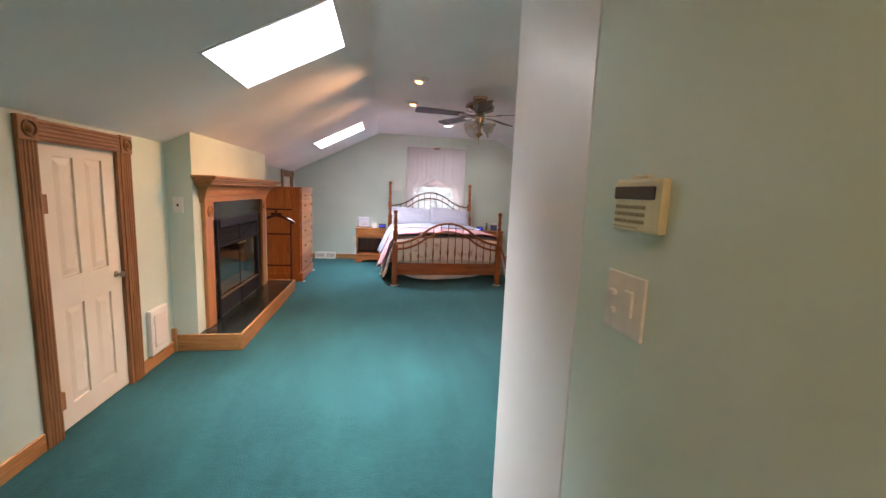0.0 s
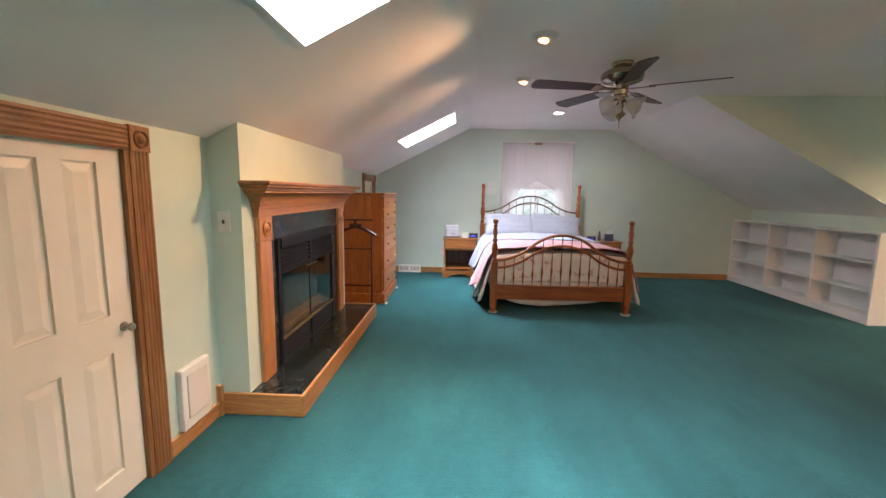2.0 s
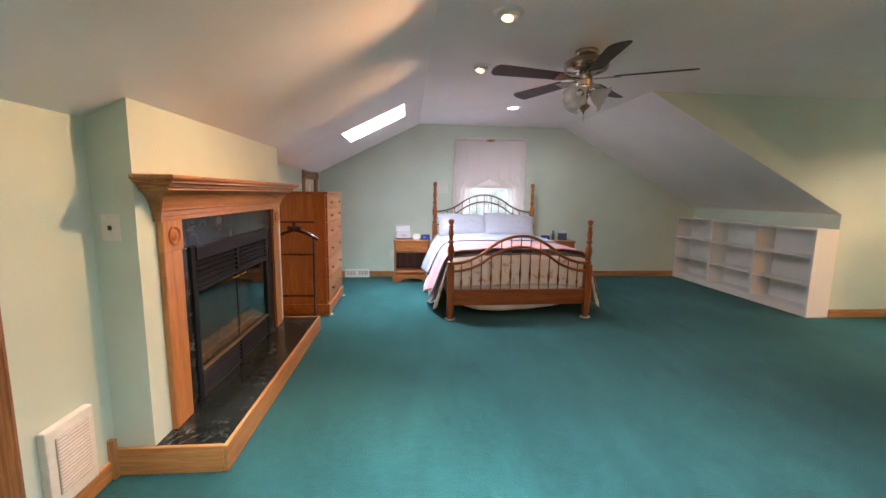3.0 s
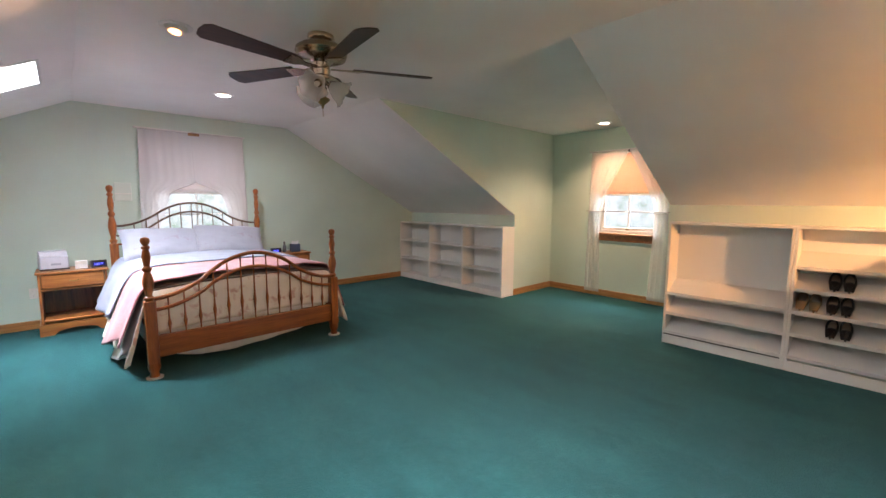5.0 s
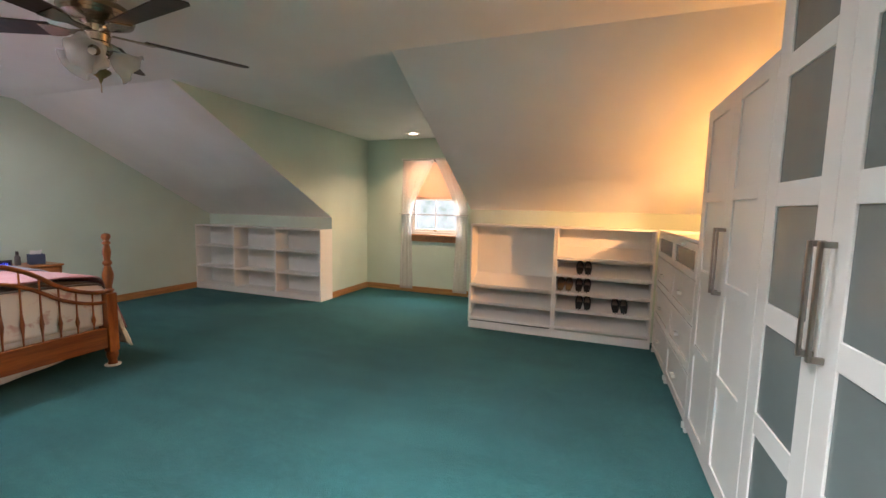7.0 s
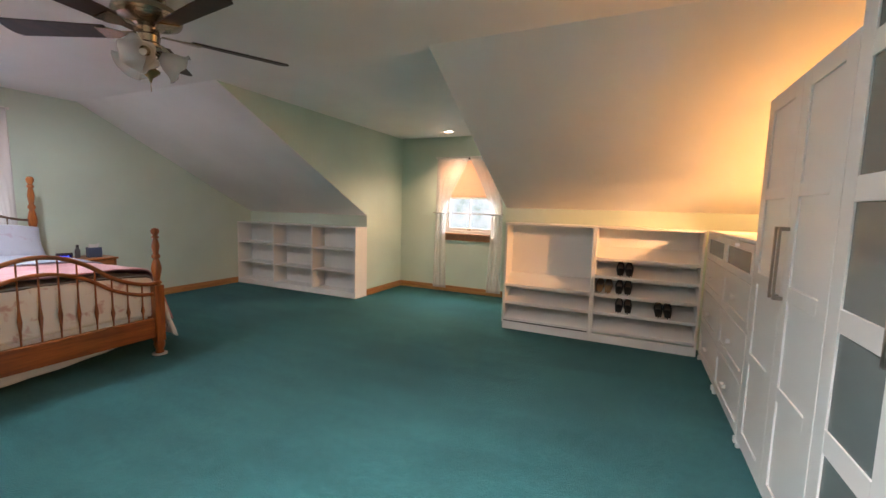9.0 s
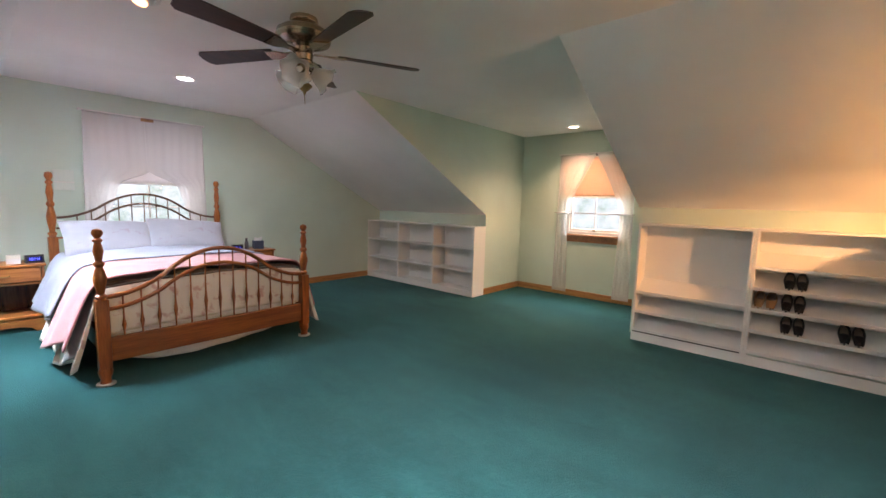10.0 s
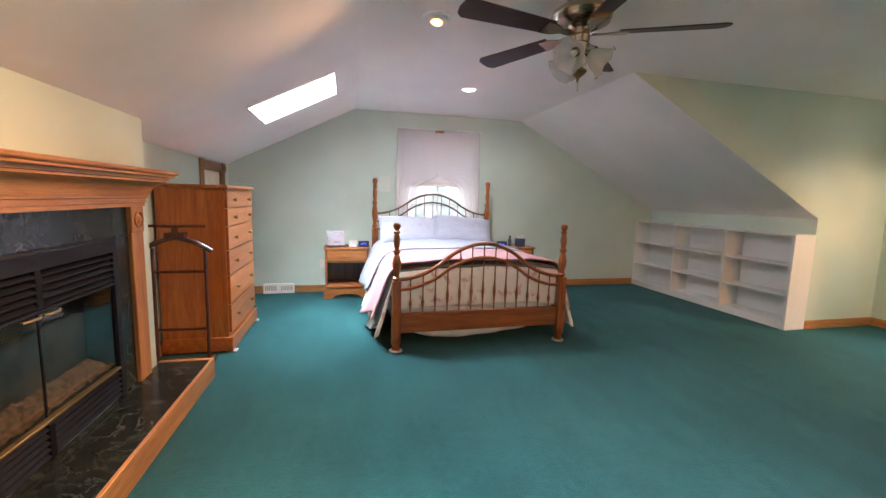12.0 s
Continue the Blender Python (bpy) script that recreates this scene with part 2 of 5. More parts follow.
BROWN_CLOTH = fabric("brown_band", (0.075, 0.045, 0.038), (0.11, 0.07, 0.06), 8.0)
GREY_CLOTH = fabric("grey_stripe", (0.25, 0.25, 0.26), (0.20, 0.20, 0.21), 8.0)
FLORAL = fabric("floral_quilt", (0.80, 0.74, 0.68), (0.60, 0.40, 0.36), 11.0, 0.9, 300.0, (0.56, 0.66))
WHITE_CLOTH = fabric("white_bed_linen", (0.80, 0.79, 0.80))
SHEER = sheer("sheer_curtain", (0.95, 0.93, 0.92), 0.52, 0.45)
NET = sheer("bed_window_sheer", (0.95, 0.92, 0.94), 0.50, 0.15)
# dormer shade: fabric tone with the ceiling light's warmth mixed into its colour
SHADE, LIT_PEACH = sheer("roller_shade", (0.84, 0.80, 0.82), 0.0, 0.03), sheer("warm_lit_peach_shade", (0.84, 0.52, 0.36), 0.0, 0.07)
PANE = clear_glass("window_glass")
FROST = plain("frosted_grey_glass", (0.17, 0.20, 0.20), 0.16, 0.0, 0.08, 3.0)
SMOKED = clear_glass("smoked_glass", (0.40, 0.42, 0.40), 0.04)
SMOKED.node_tree.nodes["Principled BSDF"].inputs["IOR"].default_value = 1.35
LAMP_GLASS = sheer("lamp_glass", (0.80, 0.80, 0.78), 0.45)
LAMP_GLASS.node_tree.nodes["Principled BSDF"].inputs["Roughness"].default_value = 0.12
ASH = fabric("ash_and_sand", (0.15, 0.10, 0.060), (0.065, 0.048, 0.034), 26.0)
FIREBRICK = plain("firebox_panel", (0.045, 0.045, 0.038), 0.85, 0.0, 0.6, 9.0)
BLACK_LEATHER = plain("black_leather", (0.012, 0.010, 0.010), 0.3)
INSOLE = plain("pale_insole", (0.40, 0.32, 0.25), 0.6)
TAN_LEATHER = plain("tan_leather", (0.32, 0.19, 0.09), 0.4)
FELT = plain("white_felt_pad", (0.6, 0.6, 0.58), 0.9)
BULB_W, BULB_C, BULB_S = glow("warm_bulb", (1.0, 0.36, 0.12), 4.5), glow("cool_bulb", (1.0, 0.97, 0.97), 8), glow("soft_bulb", (1.0, 0.82, 0.62), 6)
CLOCK_GLOW = glow("clock_digits", (0.10, 0.12, 1.0), 2.0)


# ---- mesh helpers ----
def B():
    return bmesh.new()


def box(bm, x0, x1, y0, y1, z0, z1, bev=0.0, seg=1):
    x0, x1, y0, y1, z0, z1 = min(x0, x1), max(x0, x1), min(y0, y1), max(y0, y1), min(z0, z1), max(z0, z1)
    m = Matrix.Translation(((x0 + x1) / 2, (y0 + y1) / 2, (z0 + z1) / 2)) @ Matrix.Diagonal((x1 - x0, y1 - y0, z1 - z0, 1))
    vs = bmesh.ops.create_cube(bm, size=1, matrix=m)["verts"]
    if bev:
        es = list({e for v in vs for e in v.link_edges})
        bmesh.ops.bevel(bm, geom=es, offset=bev, segments=seg, affect="EDGES", profile=0.6)
    return bm


def prism(bm, pts, axis, a, b):
    """A flat outline pushed along an axis from a to b. pts: the two other coordinates, in axis order."""
    def at(p, h):
        return {"x": (h, p[0], p[1]), "y": (p[0], h, p[1]), "z": (p[0], p[1], h)}[axis]
    lo, hi = [bm.verts.new(at(p, a)) for p in pts], [bm.verts.new(at(p, b)) for p in pts]
    bm.faces.new(lo), bm.faces.new(hi)
    for i in range(len(pts)):
        j = (i + 1) % len(pts)
        bm.faces.new((lo[i], lo[j], hi[j], hi[i]))
    bmesh.ops.recalc_face_normals(bm, faces=bm.faces[:])
    return bm


def lathe(bm, prof, x=0.0, y=0.0, seg=20, axis="z"):
    """prof: (radius, height) rows, turned round an upright axis (or along x)."""
    rings = []
    for r, h in prof:
        ring = []
        for k in range(seg):
            a = 2 * math.pi * k / seg
            c, s = r * math.cos(a), r * math.sin(a)
            ring.append(bm.verts.new((x + c, y + s, h) if axis == "z" else (h, x + c, y + s)))
        rings.append(ring)
    for p, q in zip(rings, rings[1:]):
        for k in range(seg):
            bm.faces.new((p[k], p[(k + 1) % seg], q[(k + 1) % seg], q[k]))
    bm.faces.new(rings[0][::-1]), bm.faces.new(rings[-1])
    bmesh.ops.recalc_face_normals(bm, faces=bm.faces[:])
    return bm


def tube(bm, pts, r, seg=8, flat=1.0):
    """A round rod through points."""
    pts = [Vector(p) for p in pts]
    rings = []
    for i, p in enumerate(pts):
        t = (pts[min(i + 1, len(pts) - 1)] - pts[max(i - 1, 0)]).normalized()
        u = t.cross(Vector((0, 0, 1)) if abs(t.z) < 0.9 else Vector((0, 1, 0))).normalized()
        w = t.cross(u)
        rings.append([bm.verts.new(p + r * (math.cos(a) * u * flat + math.sin(a) * w)) for a in [2 * math.pi * k / seg for k in range(seg)]])
    for p, q in zip(rings, rings[1:]):
        for k in range(seg):
            bm.faces.new((p[k], p[(k + 1) % seg], q[(k + 1) % seg], q[k]))
    bm.faces.new(rings[0][::-1]), bm.faces.new(rings[-1])
    bmesh.ops.recalc_face_normals(bm, faces=bm.faces[:])
    return bm


def sheet(bm, fn, nu, nv):
    """A grid of faces from fn(u, v), u and v in 0..1."""
    g = [[bm.verts.new(fn(i / nu, j / nv)) for j in range(nv + 1)] for i in range(nu + 1)]
    for i in range(nu):
        for j in range(nv):
            bm.faces.new((g[i][j], g[i + 1][j], g[i + 1][j + 1], g[i][j + 1]))
    bmesh.ops.recalc_face_normals(bm, faces=bm.faces[:])
    return bm


def mesh_of(name, bm, mat, smooth=False):
    me = bpy.data.meshes.new(name)
    bm.to_mesh(me)
    bm.free()
    me.materials.append(mat)
    if smooth:
        me.shade_smooth()
        me.set_sharp_from_angle(angle=radians(40))
    return me


def part(name, bm, mat, parent, label="", smooth=False):
    ob = new(name, mesh_of(name, bm, mat, smooth))
    ob.parent = parent
    return tagged(ob, label)


def thing(name, label, category, m=None, group=""):
    ob = new(name)
    ob.empty_display_size = 0.05
    if m is not None:
        ob.matrix_world = m
    return tagged(ob, label, category, group)


def single(name, bm, mat, label, category, group="", smooth=False, m=None):
    ob = new(name, mesh_of(name, bm, mat, smooth))
    if m is not None:
        ob.matrix_world = m
    return tagged(ob, label, category, group)


def structure(name, bm, mat, label, category):
    return tagged(new(name, mesh_of(name, bm, mat)), label, category, kind="structure")


def thicken(ob, t):
    s = ob.modifiers.new("thickness", "SOLIDIFY")
    s.thickness, s.offset = t, 0
    return ob


# ---- structure ----
structure("floor", box(B(), XL - 0.15, XD + 0.15, YF - 0.15, YB + 0.15, -0.2, 0.0), CARPET, "teal green cut-pile wall-to-wall carpet", "carpet")

DY0, DY1, DZ = 2.45, 3.075, 1.60   # closet door
bm = B()
D2 = 5.145                         # second door further along the same wall
for y0, y1, z0 in ((YF, DY0 - 0.012, 0), (DY0 - 0.012, DY1 + 0.012, DZ + 0.012), (DY1 + 0.012, DY0 + D2 - 0.012, 0), (DY0 + D2 - 0.012, DY1 + D2 + 0.012, DZ + 0.012), (DY1 + D2 + 0.012, YB, 0)):
    box(bm, XL - 0.12, XL, y0, y1, z0, 1.80)
structure("wall_west", bm, MINT, "mint green painted knee wall with a door opening", "wall")
structure("closet_back", box(B(), XL - 0.70, XL - 0.60, DY0 - 0.3, DY1 + D2 + 0.3, 0, 1.8), MINT, "plain closet wall behind the door", "wall")

FB = (4.12, 5.36, 0.20, 1.08)      # firebox opening y0 y1 z0 z1
bm = B()
zt = zl(XCH)
for y0, y1, z0, z1 in ((YC0, FB[0], 0, zt), (FB[1], YC1, 0, zt), (FB[0], FB[1], FB[3], zt), (FB[0], FB[1], 0, FB[2])):
    if z1 == zt:
        prism(bm, [(XL, z0), (XCH, z0), (XCH, zl(XCH) + 0.02), (XL, zl(XL) + 0.02)], "y", y0, y1)
    else:
        box(bm, XL, XCH, y0, y1, z0, z1)
structure("wall_chimney", bm, MINT, "mint painted chimney breast with a firebox opening", "wall")

WX0, WX1, WZ0, WZ1 = 0.62, 1.66, 0.90, 2.25   # window behind the bed
bm = B()
t0, t1 = YB, YB + 0.15
prism(bm, [(XL - 0.12, 0), (WX0, 0), (WX0, ZC + 0.05), (CL, ZC + 0.05), (XL - 0.12, zl(XL) + 0.05)], "y", t0, t1)
prism(bm, [(WX1, 0), (XK + 0.1, 0), (XK + 0.1, zr(XK) + 0.1), (CR, ZC + 0.05), (WX1, ZC + 0.05)], "y", t0, t1)
box(bm, WX0, WX1, t0, t1, 0, WZ0), box(bm, WX0, WX1, t0, t1, WZ1, ZC + 0.05)
structure("wall_north", bm, MINT, "mint green painted gable wall with a window opening", "wall")
structure("wall_south", prism(B(), [(XL - 0.12, 0), (XK2, 0), (XK2, zr(XK2)), (CR, ZC + 0.05), (CL, ZC + 0.05), (XL - 0.12, zl(XL))], "y", YF - 0.12, YF), MINT, "mint green painted wall at the entry", "wall")

structure("wall_entry", box(B(), XR, XR + 0.12, YF, YP, 0, ZC), MINT, "mint green painted wall of the entry passage", "wall")
structure("wall_knee_north", box(B(), XK, XK + 0.1, YD1 + 0.1, YB, 0, zr(XK)), MINT, "mint green low knee wall above the bookcases", "wall")
structure("wall_knee_south", box(B(), XK2, XK2 + 0.1, YF, YD0 - 0.1, 0, zr(XK2)), MINT, "mint green low knee wall above the shoe shelves", "wall")
cheek = [(XK, 0), (XD, 0), (XD, ZC), (CR + 0.01, ZC), (XK, zr(XK) + 0.005)]
structure("wall_dormer_north", prism(B(), cheek, "y", YD1, YD1 + 0.1), MINT, "mint green dormer side wall", "wall")
cheek2 = [(XK2, 0), (XD, 0), (XD, ZC), (CR + 0.01, ZC), (XK2, zr(XK2) + 0.005)]
structure("wall_dormer_south", prism(B(), cheek2, "y", YD0 - 0.1, YD0), MINT, "mint green dormer side wall", "wall")
VY0, VY1, VZ0, VZ1 = 4.36, 5.24, 0.98, 2.16   # dormer window
bm = B()
box(bm, XD, XD + 0.14, YD0 - 0.1, VY0, 0, ZC), box(bm, XD, XD + 0.14, VY1, YD1 + 0.1, 0, ZC)
box(bm, XD, XD + 0.14, VY0, VY1, 0, VZ0), box(bm, XD, XD + 0.14, VY0, VY1, VZ1, ZC)
structure("wall_dormer_east", bm, MINT, "mint green dormer wall with a window opening", "wall")

bm = B()
box(bm, CL, CR, YF - 0.12, YB + 0.15, ZC, ZC + 0.12), box(bm, CR, XD + 0.14, YD0 - 0.1, YD1 + 0.1, ZC, ZC + 0.12)
structure("ceiling", bm, CEIL, "off-white painted flat ceiling with dormer", "ceiling")

nx, nz = -math.sin(slope_l), math.cos(slope_l)


def slab_left(bm, x0, x1, y0, y1, t=0.30):
    lo = [(x0, zl(x0)), (x1, zl(x1)), (x1 + nx * t, zl(x1) + nz * t), (x0 + nx * t, zl(x0) + nz * t)]
    prism(bm, lo, "y", y0, y1)


bm = B()
(ax0, ax1, ay0, ay1), (bx0, bx1, by0, by1) = SKYLIGHTS
for y0, y1 in ((YF - 0.12, ay0), (ay1, by0), (by1, YB + 0.15)):
    slab_left(bm, XL - 0.1, CL + 0.001, y0, y1)
for x0, x1, y0, y1 in SKYLIGHTS:
    slab_left(bm, XL - 0.1, x0, y0, y1), slab_left(bm, x1, CL + 0.001, y0, y1)
structure("ceiling_slope_west", bm, CEIL, "off-white painted sloping ceiling with two skylight shafts", "ceiling")
bm = B()
rn = Vector((SR, 0, 1)).normalized() * 0.1
for x1, y0, y1 in ((XK + 0.12, YD1 + 0.002, YB + 0.15), (XK2 + 0.12, YF - 0.12, YD0 - 0.002)):
    prism(bm, [(CR, ZC), (x1, zr(x1)), (x1 + rn.x, zr(x1) + rn.z), (CR + rn.x, ZC + rn.z)], "y", y0, y1)
structure("ceiling_slope_east", bm, CEIL, "off-white painted sloping ceiling cut by the dormer", "ceiling")

# baseboards
def baseboard(pts, thick=0.014, h=0.098):
    for (xa, ya), (xb, yb), (ox, oy) in pts:
        bm = B()
        box(bm, min(xa, xb) + min(0, ox * thick), max(xa, xb) + max(0, ox * thick), min(ya, yb) + min(0, oy * thick), max(ya, yb) + max(0, oy * thick), 0, h, 0.004)
        structure("baseboard", bm, OAK_Y if xa == xb else OAK_X, "honey oak baseboard along the carpet", "baseboard")


baseboard([((XL, YF), (XL, DY0 - 0.12), (1, 0)), ((XL, DY1 + 0.147), (XL, YC0 - 0.03), (1, 0)), ((XL, YC1), (XL, DY0 + D2 - 0.12), (1, 0)), ((XL, DY1 + D2 + 0.147), (XL, YB), (1, 0)),
           ((XL + 0.014, YB), (-1.28, YB), (0, -1)), ((-0.875, YB), (2.24, YB), (0, -1)), ((2.60, YB), (4.53, YB), (0, -1)),
           ((XK, YD1), (XD, YD1), (0, -1)), ((XD, YD0), (XD, YD1 - 0.014), (-1, 0)), ((XR, YF), (XR, YP), (-1, 0))])

# skylights
for x0, x1, y0, y1 in SKYLIGHTS:
    sk = tagged(thing("skylight_window", "white framed skylight in the sloping ceiling", "skylight"), kind="structure")
    t = 0.27
    def on(x, h):
        return (x + nx * h, zl(x) + nz * h)
    w = 0.035
    for a, b, c, d in ((x0, x0 + w, y0, y1), (x1 - w, x1, y0, y1), (x0 + w, x1 - w, y0, y0 + w), (x0 + w, x1 - w, y1 - w, y1)):
        part("frame", prism(B(), [on(a, t - 0.03), on(b, t - 0.03), on(b, t + 0.02), on(a, t + 0.02)], "y", c, d), WHITE, sk)
    gl = part("pane", prism(B(), [on(x0 + w, t), on(x1 - w, t), on(x1 - w, t + 0.008), on(x0 + w, t + 0.008)], "y", y0 + w, y1 - w), PANE, sk)
    gl.visible_shadow = False
    e = 0.018
    for a, b, c, d in ((x0 - e, x0, y0 - e, y1 + e), (x1, x1 + e, y0 - e, y1 + e), (x0, x1, y0 - e, y0), (x0, x1, y1, y1 + e)):
        part("trim", prism(B(), [on(a, -0.006), on(b, -0.006), on(b, 0.004), on(a, 0.004)], "y", c, d), WHITE, sk, "thin white edge bead")

# ---- windows ----
def sash_window(name, label, x0, x1, z0, z1, y, m, rail):
    """Double-hung window in local x and z, facing -y. rail: height of the meeting rail."""
    w = tagged(thing(name, label, "window", m), kind="structure")
    f = 0.045
    for a, b, c, d in ((x0, x0 + f, z0, z1), (x1 - f, x1, z0, z1), (x0 + f, x1 - f, z1 - f, z1), (x0 + f, x1 - f, z0, z0 + f)):
        part("frame", box(B(), a, b, y + 0.03, y + 0.11, c, d, 0.004), WHITE, w)
    for k, (a, b) in enumerate(((z0 + f, rail), (rail, z1 - f))):
        yy = y + (0.045 if k == 0 else 0.075)
        sash = part("sash", box(B(), x0 + f, x1 - f, yy, yy + 0.028, a, a + 0.04, 0.003), WHITE, w)
        part("stile", box(B(), x0 + f, x0 + f + 0.035, yy, yy + 0.028, a + 0.04, b - 0.03, 0.003), WHITE, sash)
        part("stile", box(B(), x1 - f - 0.035, x1 - f, yy, yy + 0.028, a + 0.04, b - 0.03, 0.003), WHITE, sash)
        part("top_rail", box(B(), x0 + f, x1 - f, yy, yy + 0.028, b - 0.03, b, 0.003), WHITE, sash)
        xm, zm = (x0 + x1) / 2, (a + b) / 2
        part("muntin", box(B(), xm - 0.009, xm + 0.009, yy + 0.006, yy + 0.024, a + 0.04, b - 0.03), WHITE, sash)
        part("muntin", box(B(), x0 + f + 0.035, x1 - f - 0.035, yy + 0.007, yy + 0.023, zm - 0.009, zm + 0.009), WHITE, sash)
        g = part("pane", box(B(), x0 + f + 0.02, x1 - f - 0.02, yy + 0.012, yy + 0.016, a + 0.02, b - 0.02), PANE, sash)
        g.visible_shadow = False
    part("lock", box(B(), (x0 + x1) / 2 - 0.03, (x0 + x1) / 2 + 0.03, y + 0.03, y + 0.045, z0 + f + 0.01, z0 + f + 0.03, 0.004), BRASS, w, "small dark brass sash lift")
    return w


sash_window("window_1", "white double-hung window behind the bed", WX0, WX1, WZ0, WZ1, YB, None, 1.55)
casing_1 = tagged(thing("trim_window", "flat white casing round the bed window", "casing"), kind="structure")
for a, b, c, d in ((WX0 - 0.085, WX0, WZ0, WZ1), (WX1, WX1 + 0.085, WZ0, WZ1), (WX0 - 0.085, WX1 + 0.085, WZ1, WZ1 + 0.075), (WX0 - 0.085, WX1 + 0.085, WZ0 - 0.075, WZ0)):
    part("board", box(B(), a, b, YB - 0.016, YB, c, d, 0.003), WHITE, casing_1)
to_dormer = pose(XD, 0, 0, 0, 0, -90)    # local x runs along -y, local -y looks into the room
sash_window("window_2", "white double-hung window in the dormer", -VY1, -VY0, VZ0, VZ1, 0.0, to_dormer, 1.58)
sill = tagged(thing("sill", "brown oak window sill under the dormer window", "sill", to_dormer), kind="structure")
part("stool", box(B(), -VY1 - 0.02, -VY0 + 0.02, -0.035, 0.03, VZ0 - 0.028, VZ0, 0.006), CASE_Y, sill)
part("apron", box(B(), -VY1 + 0.01, -VY0 - 0.01, -0.016, 0.0, VZ0 - 0.12, VZ0 - 0.028, 0.004), CASE_Y, sill)


def curtain_set(label, x0, x1, ztop, zbot, zshade, m, pinch, clip, power, spread, cloth_mat, net, inset, shade_y):
    """Rod, roller shade and two sheer panels tied back, facing -y in local space."""
    rod = thing("curtain_rod", "slim white curtain rod over a window", "curtain rod", m)
    part("pole", tube(B(), [(x0 - 0.03, -0.045, ztop), (x1 + 0.03, -0.045, ztop)], 0.009), WHITE, rod, smooth=True)
    for x in (x0 - 0.025, x1 + 0.025):
        part("bracket", box(B(), x - 0.008, x + 0.008, -0.05, 0.0, ztop - 0.012, ztop + 0.012, 0.003), WHITE, rod)
    part("clip", box(B(), (x0 + x1) / 2 - clip, (x0 + x1) / 2 + clip, min(-0.062, shade_y - 0.020), -0.03, ztop - 0.045, ztop - 0.008, 0.004), CASE_Y if clip > 0.04 else DARK, rod, "small brown wooden block at the middle")
    sh = thing("roller_shade", "pale fabric roller shade half drawn over the window", "shade", m)
    part("roller", tube(B(), [(x0 + inset, shade_y + 0.012, ztop - 0.035), (x1 - inset, shade_y + 0.012, ztop - 0.035)], 0.014), WHITE, sh, smooth=True)
    cloth = part("cloth", sheet(B(), lambda u, v: (x0 + inset + u * (x1 - x0 - 2 * inset), shade_y - 0.003 * math.sin(9 * u + 3 * v), zshade + v * (ztop - 0.05 - zshade)), 24, 12), cloth_mat, sh, smooth=True)
    thicken(cloth, 0.0015)
    part("hem_bar", box(B(), x0 + inset, x1 - inset, shade_y - 0.006, shade_y + 0.006, zshade - 0.012, zshade + 0.012, 0.004), WHITE, sh)
    half = (x1 - x0) / 2
    for side in (-1, 1):
        edge = x0 if side < 0 else x1

        def fall(u, v):
            z = zbot + v * (ztop - zbot)
            t = (z - pinch) / (ztop - pinch) if z > pinch else 0.0
            bend = min(1.0, max(0.0, (z - 1.50) / 0.20))
            drape = 0.19 + 0.13 * min(1.0, max(0.0, (z - 1.05) / 0.45)) + 0.315 * bend * bend * (3 - 2 * bend)
            wide = drape if not power else 0.17 + (half * spread - 0.17) * max(0.0, t) ** max(power, 0.1) if z > pinch else 0.17 + 0.07 * (pinch - z) / max(0.01, pinch - zbot)
            x = edge + side * 0.035 * (1 - v) - side * u * wide
            wave = 0.003 * math.sin(u * 19 + side + 1.5 * v) * (1 - 0.5 * abs(t)) + 0.0012 * math.sin(u * 43 + 5 * v)
            return (x, -0.052 + wave - 0.006 * side, z)

        c = single("sheer_curtain", sheet(B(), fall, 70, 40), net, label, "curtain", "pair of curtains", True, m)
        thicken(c, 0.0008)
        tie = thing("tieback", "narrow white fabric curtain tieback", "tieback", m)
        part("band", box(B(), edge - side * 0.175 if side > 0 else edge - 0.005, edge + 0.005 if side > 0 else edge + 0.175, -0.085, -0.025, pinch - 0.012, pinch + 0.012, 0.008, 2), WHITE_CLOTH, tie)


curtain_set("sheer white curtain tied back beside the bed window", 0.53, 1.73, 2.315, 0.80, 1.53, pose(0, YB, 0), 1.05, 0.065, 0.0, 1.02, SHADE, NET, 0.05, -0.024)
curtain_set("sheer white curtain tied back at the dormer window", -5.36, -4.24, 2.20, 0.06, 1.55, to_dormer, 1.30, 0.012, 1.2, 1.0, LIT_PEACH, SHEER, 0.03, -0.022)
# cord of the dormer shade
cord = single("shade_cord", tube(B(), [(-4.80, -0.075, 2.16), (-4.95, -0.08, 1.86), (-5.10, -0.08, 1.60)], 0.0035), PLASTIC, "thin white shade cord hanging slack at the dormer window", "cord", "", True, to_dormer)

tie_rod = single("tension_rod", tube(B(), [(-5.40, -0.088, 1.305), (-4.20, -0.088, 1.305)], 0.004), WIRE, "thin dark rod across the tied-back dormer curtains", "rod", "", True, to_dormer)


def outdoors(name, m, w, h):
    mat, nt, p = material(name + "_view", 1.0)
    v = coords(nt, (1, 1, 1))
    n1 = node(nt, "ShaderNodeTexNoise", Scale=1.6, Detail=7.0, Roughness=0.7)
    nt.links.new(v, n1.inputs[0])
    c = ramp(nt, n1.outputs[0], [(0.36, (0.40, 0.56, 0.46)), (0.5, (0.74, 0.84, 0.90)), (0.62, (0.92, 0.96, 1.05))])
    p.inputs["Base Color"].default_value = (0, 0, 0, 1)
    nt.links.new(c, p.inputs["Emission Color"])
    p.inputs["Emission Strength"].default_value = 0.48
    ob = structure("backdrop", box(B(), -w / 2, w / 2, 0, 0.05, -h / 2, h / 2), mat, "blurred bright garden trees outside the window", "backdrop")
    ob.matrix_world = m
    return ob


